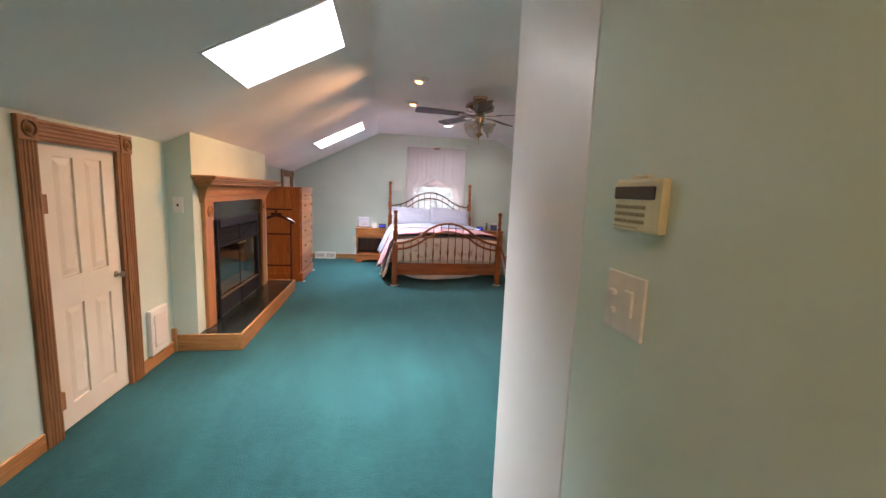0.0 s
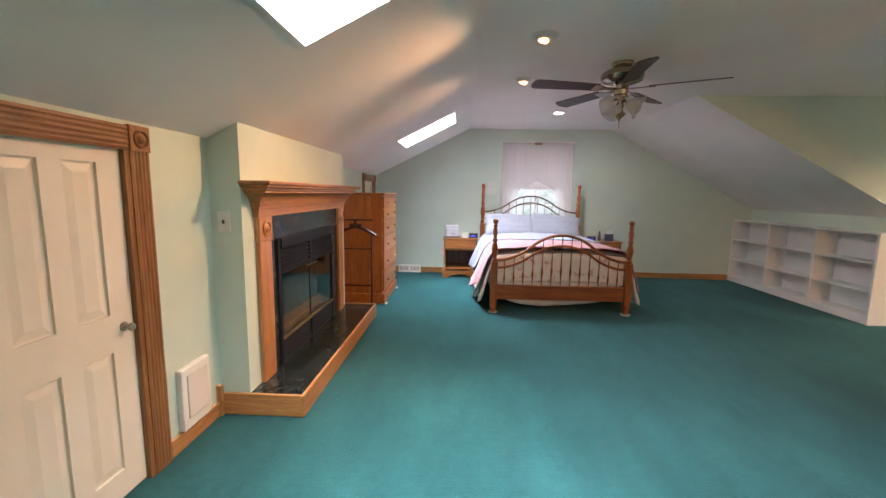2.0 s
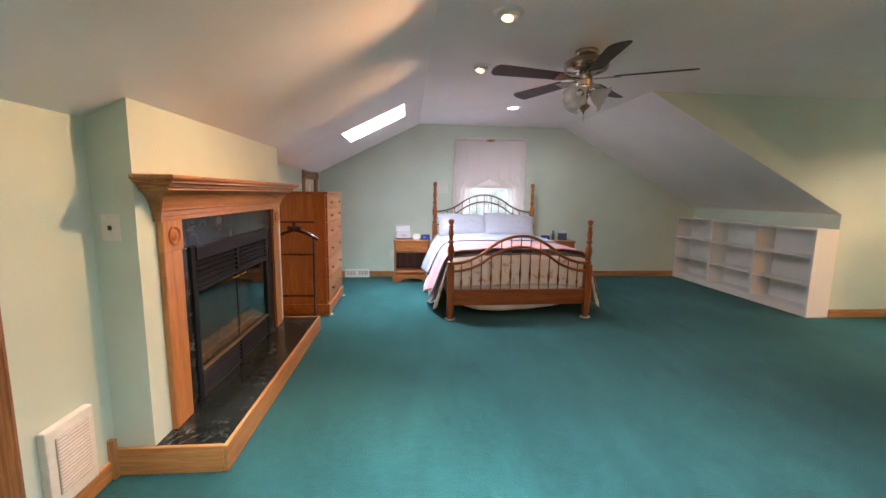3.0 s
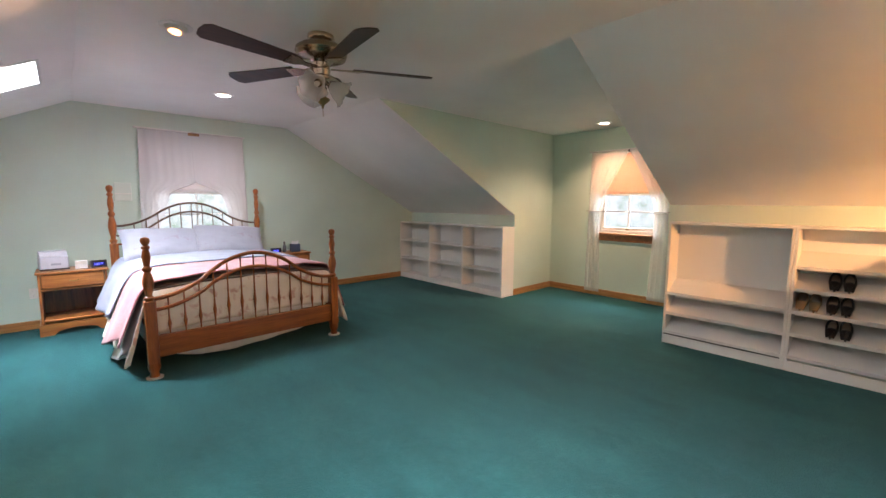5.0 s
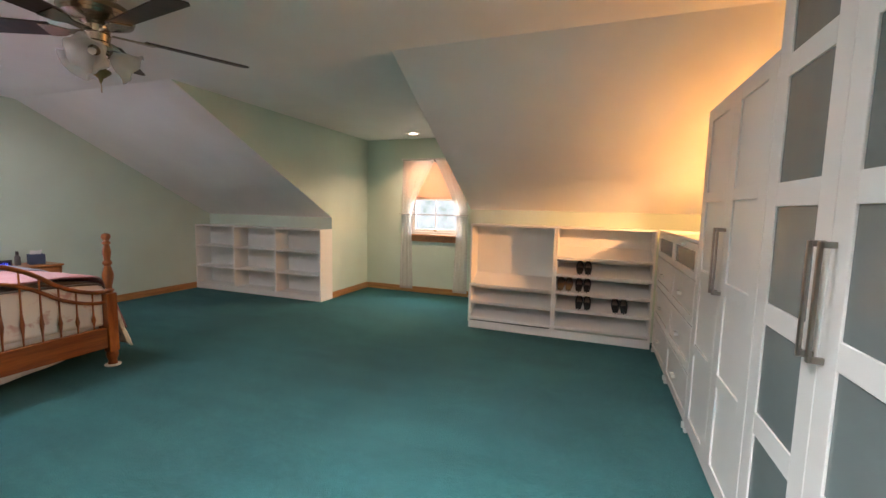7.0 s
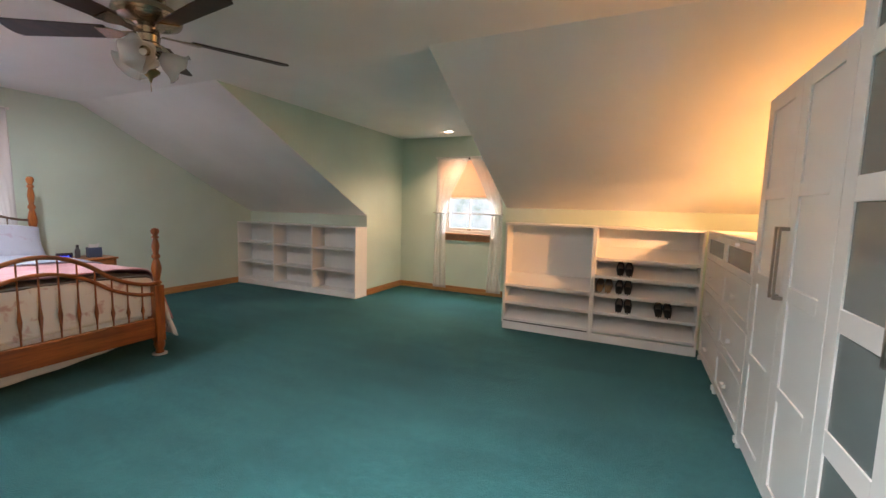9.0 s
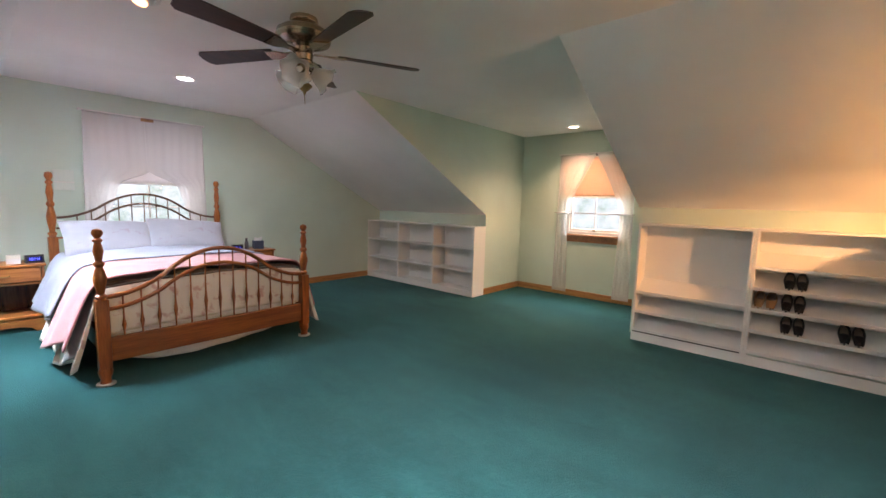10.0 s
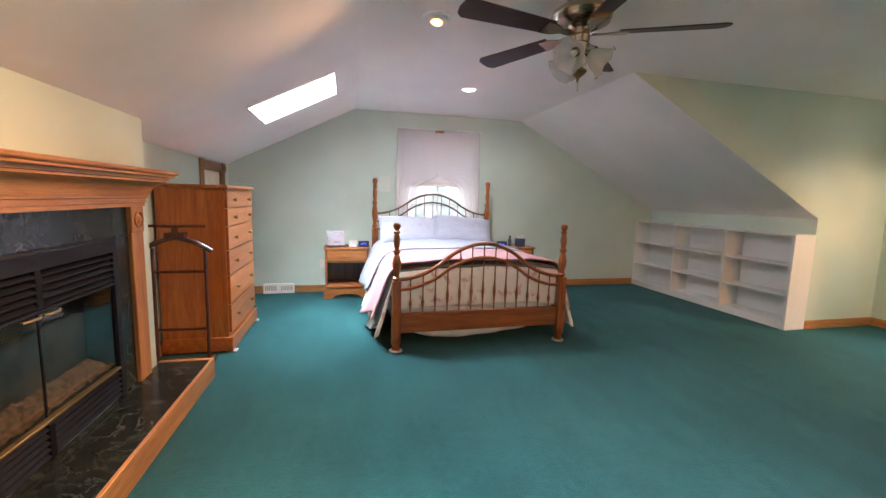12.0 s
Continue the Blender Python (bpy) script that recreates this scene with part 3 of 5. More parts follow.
outdoors("north_garden", pose(1.1, YB + 6, 1.5), 14, 8)
outdoors("east_garden", pose(XD + 6, 4.8, 1.5, 0, 0, -90), 14, 8)

# ---- closet door with fluted casing ----
door = tagged(thing("door_1", "closed cream four-panel door in a fluted oak casing", "door"), kind="structure")
x = XL - 0.012
slab = part("slab", box(B(), x - 0.035, x - 0.012, DY0, DY1, 0.012, DZ), CREAM_DOOR, door)
stile, my = 0.118, (DY0 + DY1) / 2
rails = ((0.012, 0.14), (0.70, 0.87), (DZ - 0.07, DZ))
for a, b in ((DY0, DY0 + stile), (my - 0.045, my + 0.045), (DY1 - stile, DY1)):
    part("stile", box(B(), x - 0.012, x, a, b, 0.012, DZ), CREAM_DOOR, door)
for a, b in rails:
    for c, d in ((DY0 + stile, my - 0.045), (my + 0.045, DY1 - stile)):
        part("rail", box(B(), x - 0.012, x - 0.0001, c, d, a, b), CREAM_DOOR, door)
for z0, z1 in ((0.14, 0.70), (0.87, DZ - 0.07)):
    for c, d in ((DY0 + stile, my - 0.045), (my + 0.045, DY1 - stile)):
        bm = B()
        y0, y1, a0, a1, o = c + 0.008, d - 0.008, z0 + 0.008, z1 - 0.008, 0.034
        vs = [bm.verts.new(p) for p in ((x - 0.012, y0, a0), (x - 0.012, y1, a0), (x - 0.012, y1, a1), (x - 0.012, y0, a1),
                                        (x - 0.003, y0 + o, a0 + o), (x - 0.003, y1 - o, a0 + o), (x - 0.003, y1 - o, a1 - o), (x - 0.003, y0 + o, a1 - o))]
        for q in ((4, 5, 6, 7), (0, 1, 5, 4), (1, 2, 6, 5), (2, 3, 7, 6), (3, 0, 4, 7), (3, 2, 1, 0)):
            bm.faces.new([vs[k] for k in q])
        bmesh.ops.recalc_face_normals(bm, faces=bm.faces[:])
        part("panel", bm, CREAM_DOOR, door)
knob = part("knob", lathe(B(), [(0.022, x), (0.022, x + 0.005), (0.008, x + 0.008), (0.008, x + 0.024), (0.014, x + 0.028), (0.019, x + 0.036), (0.017, x + 0.045), (0.007, x + 0.049)], DY1 - 0.055, 0.80, 20, "x"), SATIN, door, "round pewter knob", True)
for z in (0.20, 1.28):
    part("hinge", box(B(), x - 0.002, x + 0.026, DY0 - 0.004, DY0 + 0.030, z - 0.05, z + 0.05, 0.003), CASE_V, door, "brown metal hinge")


def fluted(bm, a0, a1, b0, b1, upright):
    """Board with four flutes, on the west wall."""
    n = 4
    lo, hi = (a0, a1) if upright else (b0, b1)
    w = hi - lo
    pts = [(XL, lo), (XL, hi), (XL + 0.017, hi)]
    for k in range(n):
        c = hi - w * (k + 1) / (n + 1)
        for da, dx in ((0.008, 0.0), (0.005, -0.003), (0.0, -0.0045), (-0.005, -0.003), (-0.008, 0.0)):
            pts.append((XL + 0.020 + dx, c + da))
    pts.append((XL + 0.017, lo))
    if upright:
        return prism(bm, [(p[0], p[1]) for p in pts], "z", b0, b1)
    lo_v = [bm.verts.new((p[0], a0, p[1])) for p in pts]
    hi_v = [bm.verts.new((p[0], a1, p[1])) for p in pts]
    bm.faces.new(lo_v), bm.faces.new(hi_v)
    for i in range(len(pts)):
        j = (i + 1) % len(pts)
        bm.faces.new((lo_v[i], lo_v[j], hi_v[j], hi_v[i]))
    bmesh.ops.recalc_face_normals(bm, faces=bm.faces[:])
    return bm


def rosette(bm, x, y, z, r):
    prof = [(r, x), (r, x + 0.008), (r * 0.86, x + 0.012), (r * 0.74, x + 0.001), (r * 0.56, x + 0.001), (r * 0.40, x + 0.012), (r * 0.08, x + 0.017)]
    return lathe(bm, prof, y, z, 24, "x")


casing = tagged(thing("trim", "fluted brown oak door casing with corner rosettes", "casing"), kind="structure")
CW, CT = 0.112, 1.705
for a, b in ((DY0 - 0.005 - CW, DY0 - 0.005), (DY1 + 0.03, DY1 + 0.03 + CW)):
    part("side_casing", fluted(B(), a, b, 0.0, CT - CW, True), CASE_V, casing)
    blk = part("corner_block", box(B(), XL, XL + 0.026, a - 0.004, b + 0.004, CT - CW, CT + 0.004, 0.003), CASE_V, casing)
    part("rosette", rosette(B(), XL + 0.0262, (a + b) / 2, CT - CW / 2, 0.042), CASE_V, blk, smooth=True)
part("head_casing", fluted(B(), DY0 - 0.001, DY1 + 0.026, CT - CW + 0.002, CT - 0.002, False), CASE_Y, casing)
part("jamb", box(B(), XL - 0.06, XL + 0.012, DY1 + 0.002, DY1 + 0.030, 0, DZ + 0.01), CASE_V, casing)

# the same door again behind the chest
for ob in (door, casing):
    copy_thing(ob, pose(0, D2, 0))

# wall heater grille and plates on the west wall
heater = thing("wall_heater", "white louvred electric wall heater above the baseboard", "heater")
hy0, hy1, hz0, hz1 = 3.30, 3.545, 0.105, 0.455
part("housing", box(B(), XL, XL + 0.035, hy0, hy1, hz0, hz1, 0.008, 2), PLASTIC, heater)
gr = part("grille", box(B(), XL + 0.035, XL + 0.040, hy0 + 0.04, hy1 - 0.035, hz0 + 0.06, hz1 - 0.045), plain("grille_shadow", (0.58, 0.50, 0.46), 0.6), heater, "fine pinkish grille")
for k in range(16):
    z = hz0 + 0.068 + k * 0.0155
    part("slat", box(B(), XL + 0.040, XL + 0.0445, hy0 + 0.042, hy1 - 0.037, z, z + 0.007), PLASTIC, gr)


def wall_plate(name, label, w, h, m, toggles=(), sockets=0, mat=None):
    """Plate in local x and z, facing -y."""
    p = thing(name, label, "switch" if not sockets else "outlet", m)
    part("plate", box(B(), -w / 2, w / 2, -0.007, 0, -h / 2, h / 2, 0.003, 2), mat or PLASTIC, p)
    for k, (tx, tz, tw, th, td) in enumerate(toggles):
        part("toggle", box(B(), tx - tw / 2, tx + tw / 2, -0.007 - td, -0.006, tz - th / 2, tz + th / 2, 0.002), mat or PLASTIC, p)
    for k in range(sockets):
        z = 0.022 if k == 0 else -0.022
        s = part("socket", box(B(), -0.016, 0.016, -0.009, -0.006, z - 0.014, z + 0.014, 0.003), mat or PLASTIC, p)
        for dx in (-0.006, 0.006):
            part("slot", box(B(), dx - 0.001, dx + 0.001, -0.0095, -0.0088, z - 0.003, z + 0.006), DARK, s)
    return p


to_west = 90
fire_sw = wall_plate("switch_plate", "white fireplace switch plate on the chimney side", 0.08, 0.125, pose(-1.59, YC0, 1.235), [])
part("toggle", box(B(), -0.006, 0.006, -0.018, -0.006, -0.012, 0.010, 0.002), DARK, fire_sw, "small dark toggle")
wall_plate("outlet_plate", "white double outlet low on the knee wall", 0.075, 0.118, pose(XL, 1.86, 0.31, 0, 0, to_west), (), 2)
wall_plate("outlet_plate", "white double outlet beside the nightstand", 0.072, 0.115, pose(-0.50, YB, 0.40), (), 2)

# entry wall: keypad and switches
pad = thing("alarm_keypad", "almond alarm keypad with a dark display on the wall", "keypad", pose(XR, 0.848, 1.405, 0, 0, -90))
part("housing", box(B(), -0.076, 0.076, -0.019, 0, -0.053, 0.053, 0.006, 2), ALMOND, pad)
part("display", box(B(), -0.074, 0.060, -0.022, -0.018, 0.012, 0.038, 0.002), DARK, pad, "dark display strip")
BUTTONS = plain("keypad_button", (0.30, 0.26, 0.15), 0.5)
for r in range(3):
    for c in range(5):
        part("button", box(B(), -0.068 + c * 0.0205, -0.049 + c * 0.0205, -0.0212, -0.018, -0.007 - r * 0.0145, 0.001 - r * 0.0145, 0.0015), BUTTONS, pad)
part("seam", box(B(), -0.070, 0.012, -0.0198, -0.018, -0.0455, -0.0435), BUTTONS, pad)
part("base_clip", box(B(), -0.03, 0.02, -0.012, 0, 0.053, 0.061, 0.002), ALMOND, pad)
sw = wall_plate("switch_plate", "white two-gang switch plate with toggle and dimmer", 0.135, 0.130, pose(XR, 0.875, 1.195, 0, 0, -90), [(-0.035, 0.018, 0.022, 0.012, 0.010), (-0.03, -0.022, 0.012, 0.012, 0.008), (0.022, 0.004, 0.028, 0.055, 0.006)])

# ---- fireplace ----
HX, HY0, HY1, HZ = -1.122, 3.672, 5.865, 0.145
hearth = thing("hearth", "raised hearth of dark veined marble edged in oak", "hearth")
part("base", box(B(), XL, HX - 0.02, HY0 + 0.02, HY1 - 0.02, 0, HZ - 0.03), MAHOGANY, hearth)
ty = [HY0 + 0.022 + k * (HY1 - HY0 - 0.044) / 6 for k in range(7)]
for k in range(6):
    part("tile", box(B(), XCH + 0.002 if k else XCH, HX - 0.024, ty[k] + 0.0008, ty[k + 1] - 0.0008, HZ - 0.03, HZ - 0.008, 0.0015), MARBLE, hearth)
part("front_board", box(B(), HX - 0.022, HX, HY0, HY1, 0, HZ, 0.004), OAK_Y, hearth)
part("end_board", box(B(), XL, HX - 0.022, HY0, HY0 + 0.022, 0, HZ, 0.004), OAK_X, hearth)
part("end_board", box(B(), XCH, HX - 0.022, HY1 - 0.022, HY1, 0, HZ, 0.004), OAK_X, hearth)
part("corner_post", box(B(), XL, XL + 0.035, HY0 - 0.028, HY0, 0, HZ + 0.06, 0.004), OAK_V, hearth)

mantel = thing("fireplace_mantel", "oak fireplace mantel with crown moulding and rosettes", "mantel")
PY = ((3.845, 4.012), (5.53, 5.675))
PT = 1.255
for a, b in PY:
    pil = part("pilaster", box(B(), XCH, XCH + 0.032, a, b, HZ - 0.008, PT - 0.16, 0.004), MANTEL_V, mantel)
    blk = part("corner_block", box(B(), XCH, XCH + 0.038, a - 0.004, b + 0.004, PT - 0.16, PT, 0.004), MANTEL_V, mantel)
    part("rosette", rosette(B(), XCH + 0.0382, (a + b) / 2, PT - 0.08, 0.052), MANTEL_V, blk, smooth=True)
def mitred(bm, prof, y0, y1):
    """Moulding round three sides of the chimney breast. prof: (reach, height)."""
    rows = []
    for r, h in prof:
        rows.append([bm.verts.new(p) for p in ((XCH, y0 - r, h), (XCH + r, y0 - r, h), (XCH + r, y1 + r, h), (XCH, y1 + r, h))])
    for p, q in zip(rows, rows[1:]):
        for k in range(4):
            bm.faces.new((p[k], p[(k + 1) % 4], q[(k + 1) % 4], q[k]))
    bm.faces.new(rows[0][::-1]), bm.faces.new(rows[-1])
    bmesh.ops.recalc_face_normals(bm, faces=bm.faces[:])
    return bm
e0, e1 = 3.865, 5.66
part("architrave", mitred(B(), [(0.040, PT), (0.040, PT + 0.022), (0.046, PT + 0.024), (0.046, PT + 0.050), (0.055, PT + 0.054), (0.055, PT + 0.062)], e0, e1), MANTEL_Y, mantel)
crown = [(0.055, PT + 0.0625), (0.060, PT + 0.075), (0.068, PT + 0.095), (0.084, PT + 0.120), (0.106, PT + 0.140), (0.128, PT + 0.152), (0.136, PT + 0.156), (0.136, PT + 0.166), (0.146, PT + 0.170), (0.150, PT + 0.184)]
part("crown", mitred(B(), crown, e0, e1), MANTEL_Y, mantel, smooth=True)
part("shelf", mitred(B(), [(0.160, PT + 0.185), (0.176, PT + 0.190), (0.176, PT + 0.200), (0.188, PT + 0.206), (0.192, PT + 0.212), (0.192, PT + 0.224), (0.186, PT + 0.228)], e0, e1), MANTEL_Y, mantel)

surround = thing("marble_surround", "dark green-black marble tiles round the firebox", "surround")
ya, yb = PY[0][1], PY[1][0]
cols = [ya, FB[0], FB[0] + 0.3, FB[0] + 0.6, FB[0] + 0.9, FB[1], yb]
for a, b in zip(cols, cols[1:]):
    part("tile", box(B(), XCH, XCH + 0.010, a + 0.001, b - 0.001, FB[3] + 0.005, PT - 0.001, 0.0015), MARBLE, surround)
zs = [HZ - 0.007, 0.42, 0.72, FB[3] + 0.003]
for a, b in ((ya, FB[0]), (FB[1], yb)):
    for z0, z1 in zip(zs, zs[1:]):
        part("tile", box(B(), XCH, XCH + 0.010, a + 0.001, b - 0.001, z0 + 0.001, z1 - 0.001, 0.0015), MARBLE, surround)

insert = thing("fireplace_insert", "black metal fireplace insert with smoked glass doors", "fireplace")
y0, y1, z0, z1 = FB
X = XCH + 0.012
fb = B()
box(fb, XCH - 0.145, XCH - 0.135, y0 + 0.05, y1 - 0.05, z0 + 0.12, z1 - 0.2)
part("back_panel", fb, FIREBRICK, insert)
for a, b in ((y0 + 0.041, y0 + 0.051), (y1 - 0.051, y1 - 0.041)):
    part("side_panel", box(B(), XCH - 0.145, X - 0.012, a, b, z0 + 0.11, z1 - 0.2), FIREBRICK, insert)
part("firebox_floor", box(B(), XCH - 0.134, X - 0.014, y0 + 0.052, y1 - 0.052, 0.312, 0.322), FIREBRICK, insert)
part("log_bed", sheet(B(), lambda u, v: (XCH - 0.13 + u * 0.12, y0 + 0.06 + v * (y1 - y0 - 0.12), 0.348 + 0.012 * noise.noise(Vector((u * 3, v * 11, 0))) + 0.014 * noise.noise(Vector((u * 9, v * 40, 3))) + 0.05 * (1 - u)), 14, 120), ASH, insert, "sandy ash bed", True)
for a, b in ((y0 - 0.01, y0 + 0.04), (y1 - 0.04, y1 + 0.01)):
    part("side_frame", box(B(), XCH - 0.14, X + 0.012, a, b, HZ - 0.008, z1 + 0.01, 0.004), BLACK_METAL, insert)
part("hood", prism(B(), [(XCH - 0.14, z1 + 0.01), (X + 0.012, z1 + 0.01), (X + 0.020, z1 - 0.004), (X + 0.020, z1 - 0.075), (XCH - 0.14, z1 - 0.075)], "y", y0 + 0.04, y1 - 0.04), BLACK_METAL, insert)
ym = (y0 + y1) / 2
part("louvre_post", box(B(), X - 0.01, X + 0.014, ym - 0.018, ym + 0.018, z1 - 0.245, z1 - 0.075, 0.003), BLACK_METAL, insert)
part("louvre_post", box(B(), X - 0.01, X + 0.014, ym - 0.018, ym + 0.018, HZ, 0.31, 0.003), BLACK_METAL, insert)
for a, b in ((y0 + 0.04, ym - 0.018), (ym + 0.018, y1 - 0.04)):
    for k in range(5):
        z = z1 - 0.243 + k * 0.033
        part("louvre", prism(B(), [(X - 0.02, z + 0.024), (X + 0.010, z), (X + 0.015, z + 0.004), (X + 0.015, z + 0.009), (X - 0.016, z + 0.032)], "y", a, b), BLACK_METAL, insert)
    for k in range(5):
        z = HZ + 0.012 + k * 0.032
        part("louvre", prism(B(), [(X - 0.02, z + 0.022), (X + 0.010, z), (X + 0.013, z + 0.005), (X - 0.017, z + 0.028)], "y", a, b), BLACK_METAL, insert)
part("louvre_back", box(B(), XCH - 0.13, X - 0.022, y0 + 0.04, y1 - 0.04, z1 - 0.245, z1 - 0.075), DARK, insert)
part("louvre_back", box(B(), XCH - 0.13, X - 0.022, y0 + 0.04, y1 - 0.04, HZ, 0.31), DARK, insert)
part("rail", box(B(), X - 0.012, X + 0.016, y0 + 0.04, y1 - 0.04, 0.318, 0.332, 0.003), BRASS, insert, "brass lower rail")
part("rail", box(B(), X - 0.012, X + 0.016, y0 + 0.04, y1 - 0.04, z1 - 0.262, z1 - 0.249, 0.003), BLACK_METAL, insert)
for a, b in ((y0 + 0.042, ym - 0.0015), (ym + 0.0015, y1 - 0.042)):
    gd = part("glass_door", box(B(), X - 0.008, X - 0.003, a, b, 0.342, z1 - 0.270), SMOKED, insert, "smoked glass door")
    gd.visible_shadow = False
    for c in (a, b - 0.004):
        part("door_edge", box(B(), X - 0.010, X + 0.000, c, c + 0.004, 0.340, z1 - 0.268), BLACK_METAL, gd)
    hh = a + 0.06 if a > ym else b - 0.06
    part("handle", tube(B(), [(X + 0.014, hh - 0.05, z1 - 0.276), (X + 0.026, hh - 0.03, z1 - 0.276), (X + 0.026, hh + 0.03, z1 - 0.276), (X + 0.014, hh + 0.05, z1 - 0.276)], 0.006), BRASS, gd, "brass pull", True)

# ---- chest of drawers, valet stand, small frame ----
CX, CY0, CY1, CZ = -1.125, 6.34, 7.30, 1.415
chest = thing("chest_of_drawers", "tall reddish maple chest of drawers with brass knobs", "chest")
part("body", box(B(), XL + 0.02, CX - 0.022, CY0 + 0.012, CY1 - 0.012, 0.13, CZ - 0.03, 0.003), CHEST_V, chest)
part("top", box(B(), XL + 0.02, CX + 0.012, CY0 - 0.006, CY1 + 0.006, CZ - 0.03, CZ, 0.008, 3), CHEST_Y, chest)
part("plinth", box(B(), XL + 0.02, CX + 0.012, CY0 - 0.004, CY1 + 0.004, 0.012, 0.135, 0.010, 3), CHEST_Y, chest)
for y in (CY0 + 0.04, CY1 - 0.04):
    part("foot_pad", box(B(), CX - 0.05, CX + 0.035, y - 0.035, y + 0.035, 0.0, 0.012, 0.004), FELT, chest, "white carpet pad")
hs = [0.15, 0.15, 0.20, 0.215, 0.245, 0.25]
z = CZ - 0.045
for k, h in enumerate(hs):
    d = part("drawer", box(B(), CX - 0.022, CX, CY0 + 0.03, CY1 - 0.03, z - h + 0.008, z, 0.005, 2), CHEST_Y, chest)
    for y in (CY0 + 0.22, CY1 - 0.22):
        part("knob", lathe(B(), [(0.008, CX), (0.008, CX + 0.012), (0.017, CX + 0.018), (0.016, CX + 0.027), (0.006, CX + 0.031)], y, z - h / 2, 14, "x"), BRASS, d, "small brass knob", True)
    z -= h

valet = thing("valet_stand", "dark mahogany clothes valet stand with hanger", "valet stand", pose(0, 0.03, 0))
vx0, vx1, vy = -1.60, -1.225, 6.06
for xx in (vx0 + 0.02, vx1):
    part("upright", tube(B(), [(xx, vy, 0.03), (xx, vy + 0.005, 0.5), (xx + (0.0), vy + 0.01, 0.93)], 0.013, 10), MAHOGANY, valet, smooth=True)
    part("foot", box(B(), xx - 0.014, xx + 0.014, vy - 0.14, vy + 0.14, 0.0, 0.032, 0.008, 2), MAHOGANY, valet)
for zz in (0.06, 0.30, 0.75):
    part("crossbar", tube(B(), [(vx0 + 0.02, vy, zz), (vx1, vy, zz)], 0.011, 8), MAHOGANY, valet, smooth=True)
part("trouser_bar", tube(B(), [(vx0 - 0.01, vy - 0.05, 1.10), (vx1 + 0.03, vy - 0.05, 1.10)], 0.011, 8), MAHOGANY, valet, smooth=True)
xm = (vx0 + vx1) / 2
part("hanger", tube(B(), [(xm + s * 0.24, vy - 0.01, 1.01 - 0.10 * abs(s) ** 1.6) for s in [k / 8 - 1 for k in range(17)]], 0.019, 8, 0.9), MAHOGANY, valet, "curved wooden hanger", True)
part("tray", box(B(), xm - 0.07, xm + 0.07, vy - 0.04, vy + 0.03, 1.012, 1.05, 0.008, 2), MAHOGANY, valet)
part("neck", box(B(), xm - 0.012, xm + 0.012, vy - 0.055, vy + 0.012, 1.03, 1.11, 0.004), MAHOGANY, valet)

# ---- floor registers ----
for x0, x1 in ((-1.275, -0.880), (2.245, 2.595)):
    v = thing("baseboard_vent", "white metal baseboard air register", "vent")
    part("face", prism(B(), [(YB, 0.0), (YB - 0.045, 0.0), (YB - 0.020, 0.125), (YB, 0.13)], "x", x0, x1), PLASTIC, v)
    for k in range(14):
        xx = x0 + 0.03 + k * (x1 - x0 - 0.06) / 13
        if abs(xx - (x0 + x1) / 2) > 0.025:
            part("slot", prism(B(), [(YB - 0.0395, 0.035), (YB - 0.0415, 0.035), (YB - 0.0275, 0.100), (YB - 0.0255, 0.100)], "x", xx - 0.006, xx + 0.006), STEEL, v)
panel = thing("wall_intercom", "pale wall panel beside the bed window", "wall panel", pose(0.35, YB, 1.53))
part("plate", box(B(), -0.085, 0.085, -0.022, 0, -0.11, 0.11, 0.006, 2), paint("pale_panel", (0.66, 0.72, 0.66)), panel)
part("ledge", box(B(), -0.085, 0.085, -0.030, -0.022, -0.03, -0.018, 0.002), PLASTIC, panel)

# ---- bed: local frame at the foot, x across, y to the head ----
BM = pose(1.050, 6.162, 0, 0, 0, 1.3)
HW, LEN = 0.80, 2.10
bed = thing("four_poster_bed", "turned cherry wood four-poster bed frame with bronze arches", "bed", BM)


def turned_post(top, square):
    """Post profile: bun foot, square block, then turned spindle with finial."""
    h = top - square
    foot = [(0.030, 0.0), (0.036, 0.02), (0.030, 0.045), (0.040, 0.07), (0.046, 0.10), (0.036, 0.135)]
    rel = [(0.040, 0.0), (0.030, 0.03), (0.043, 0.06), (0.043, 0.075), (0.026, 0.10), (0.030, 0.15), (0.044, 0.27), (0.046, 0.33), (0.034, 0.42), (0.024, 0.47),
           (0.038, 0.50), (0.038, 0.53), (0.024, 0.56), (0.028, 0.61), (0.036, 0.69), (0.028, 0.77), (0.022, 0.81), (0.034, 0.83), (0.034, 0.85), (0.020, 0.875), (0.033, 0.91), (0.039, 0.945), (0.030, 0.985), (0.008, 1.0)]
    return foot, [(0.88 * r, square + t * h) for r, t in rel]


for sx in (-HW, HW):
    for yy, top, square in ((0.0, 1.14, 0.62), (LEN, 1.60, 0.92)):
        foot, up = turned_post(top, square)
        post = part("post", box(B(), sx - 0.039, sx + 0.039, yy - 0.039, yy + 0.039, 0.125, square + 0.012, 0.008, 2), BED_V, bed)
        part("turned_foot", lathe(B(), foot, sx, yy), BED_V, post, smooth=True)
        part("turned_top", lathe(B(), up, sx, yy, 24), BED_V, post, smooth=True)
        part("coaster", lathe(B(), [(0.058, 0.0), (0.060, 0.010), (0.050, 0.014)], sx, yy, 20), FELT, post, "white floor coaster", True)
part("foot_rail", box(B(), -HW + 0.04, HW - 0.04, -0.020, 0.020, 0.165, 0.345, 0.008, 2), BED_X, bed)
part("head_rail", box(B(), -HW + 0.04, HW - 0.04, LEN - 0.02, LEN + 0.02, 0.30, 0.75, 0.006, 2), BED_X, bed)
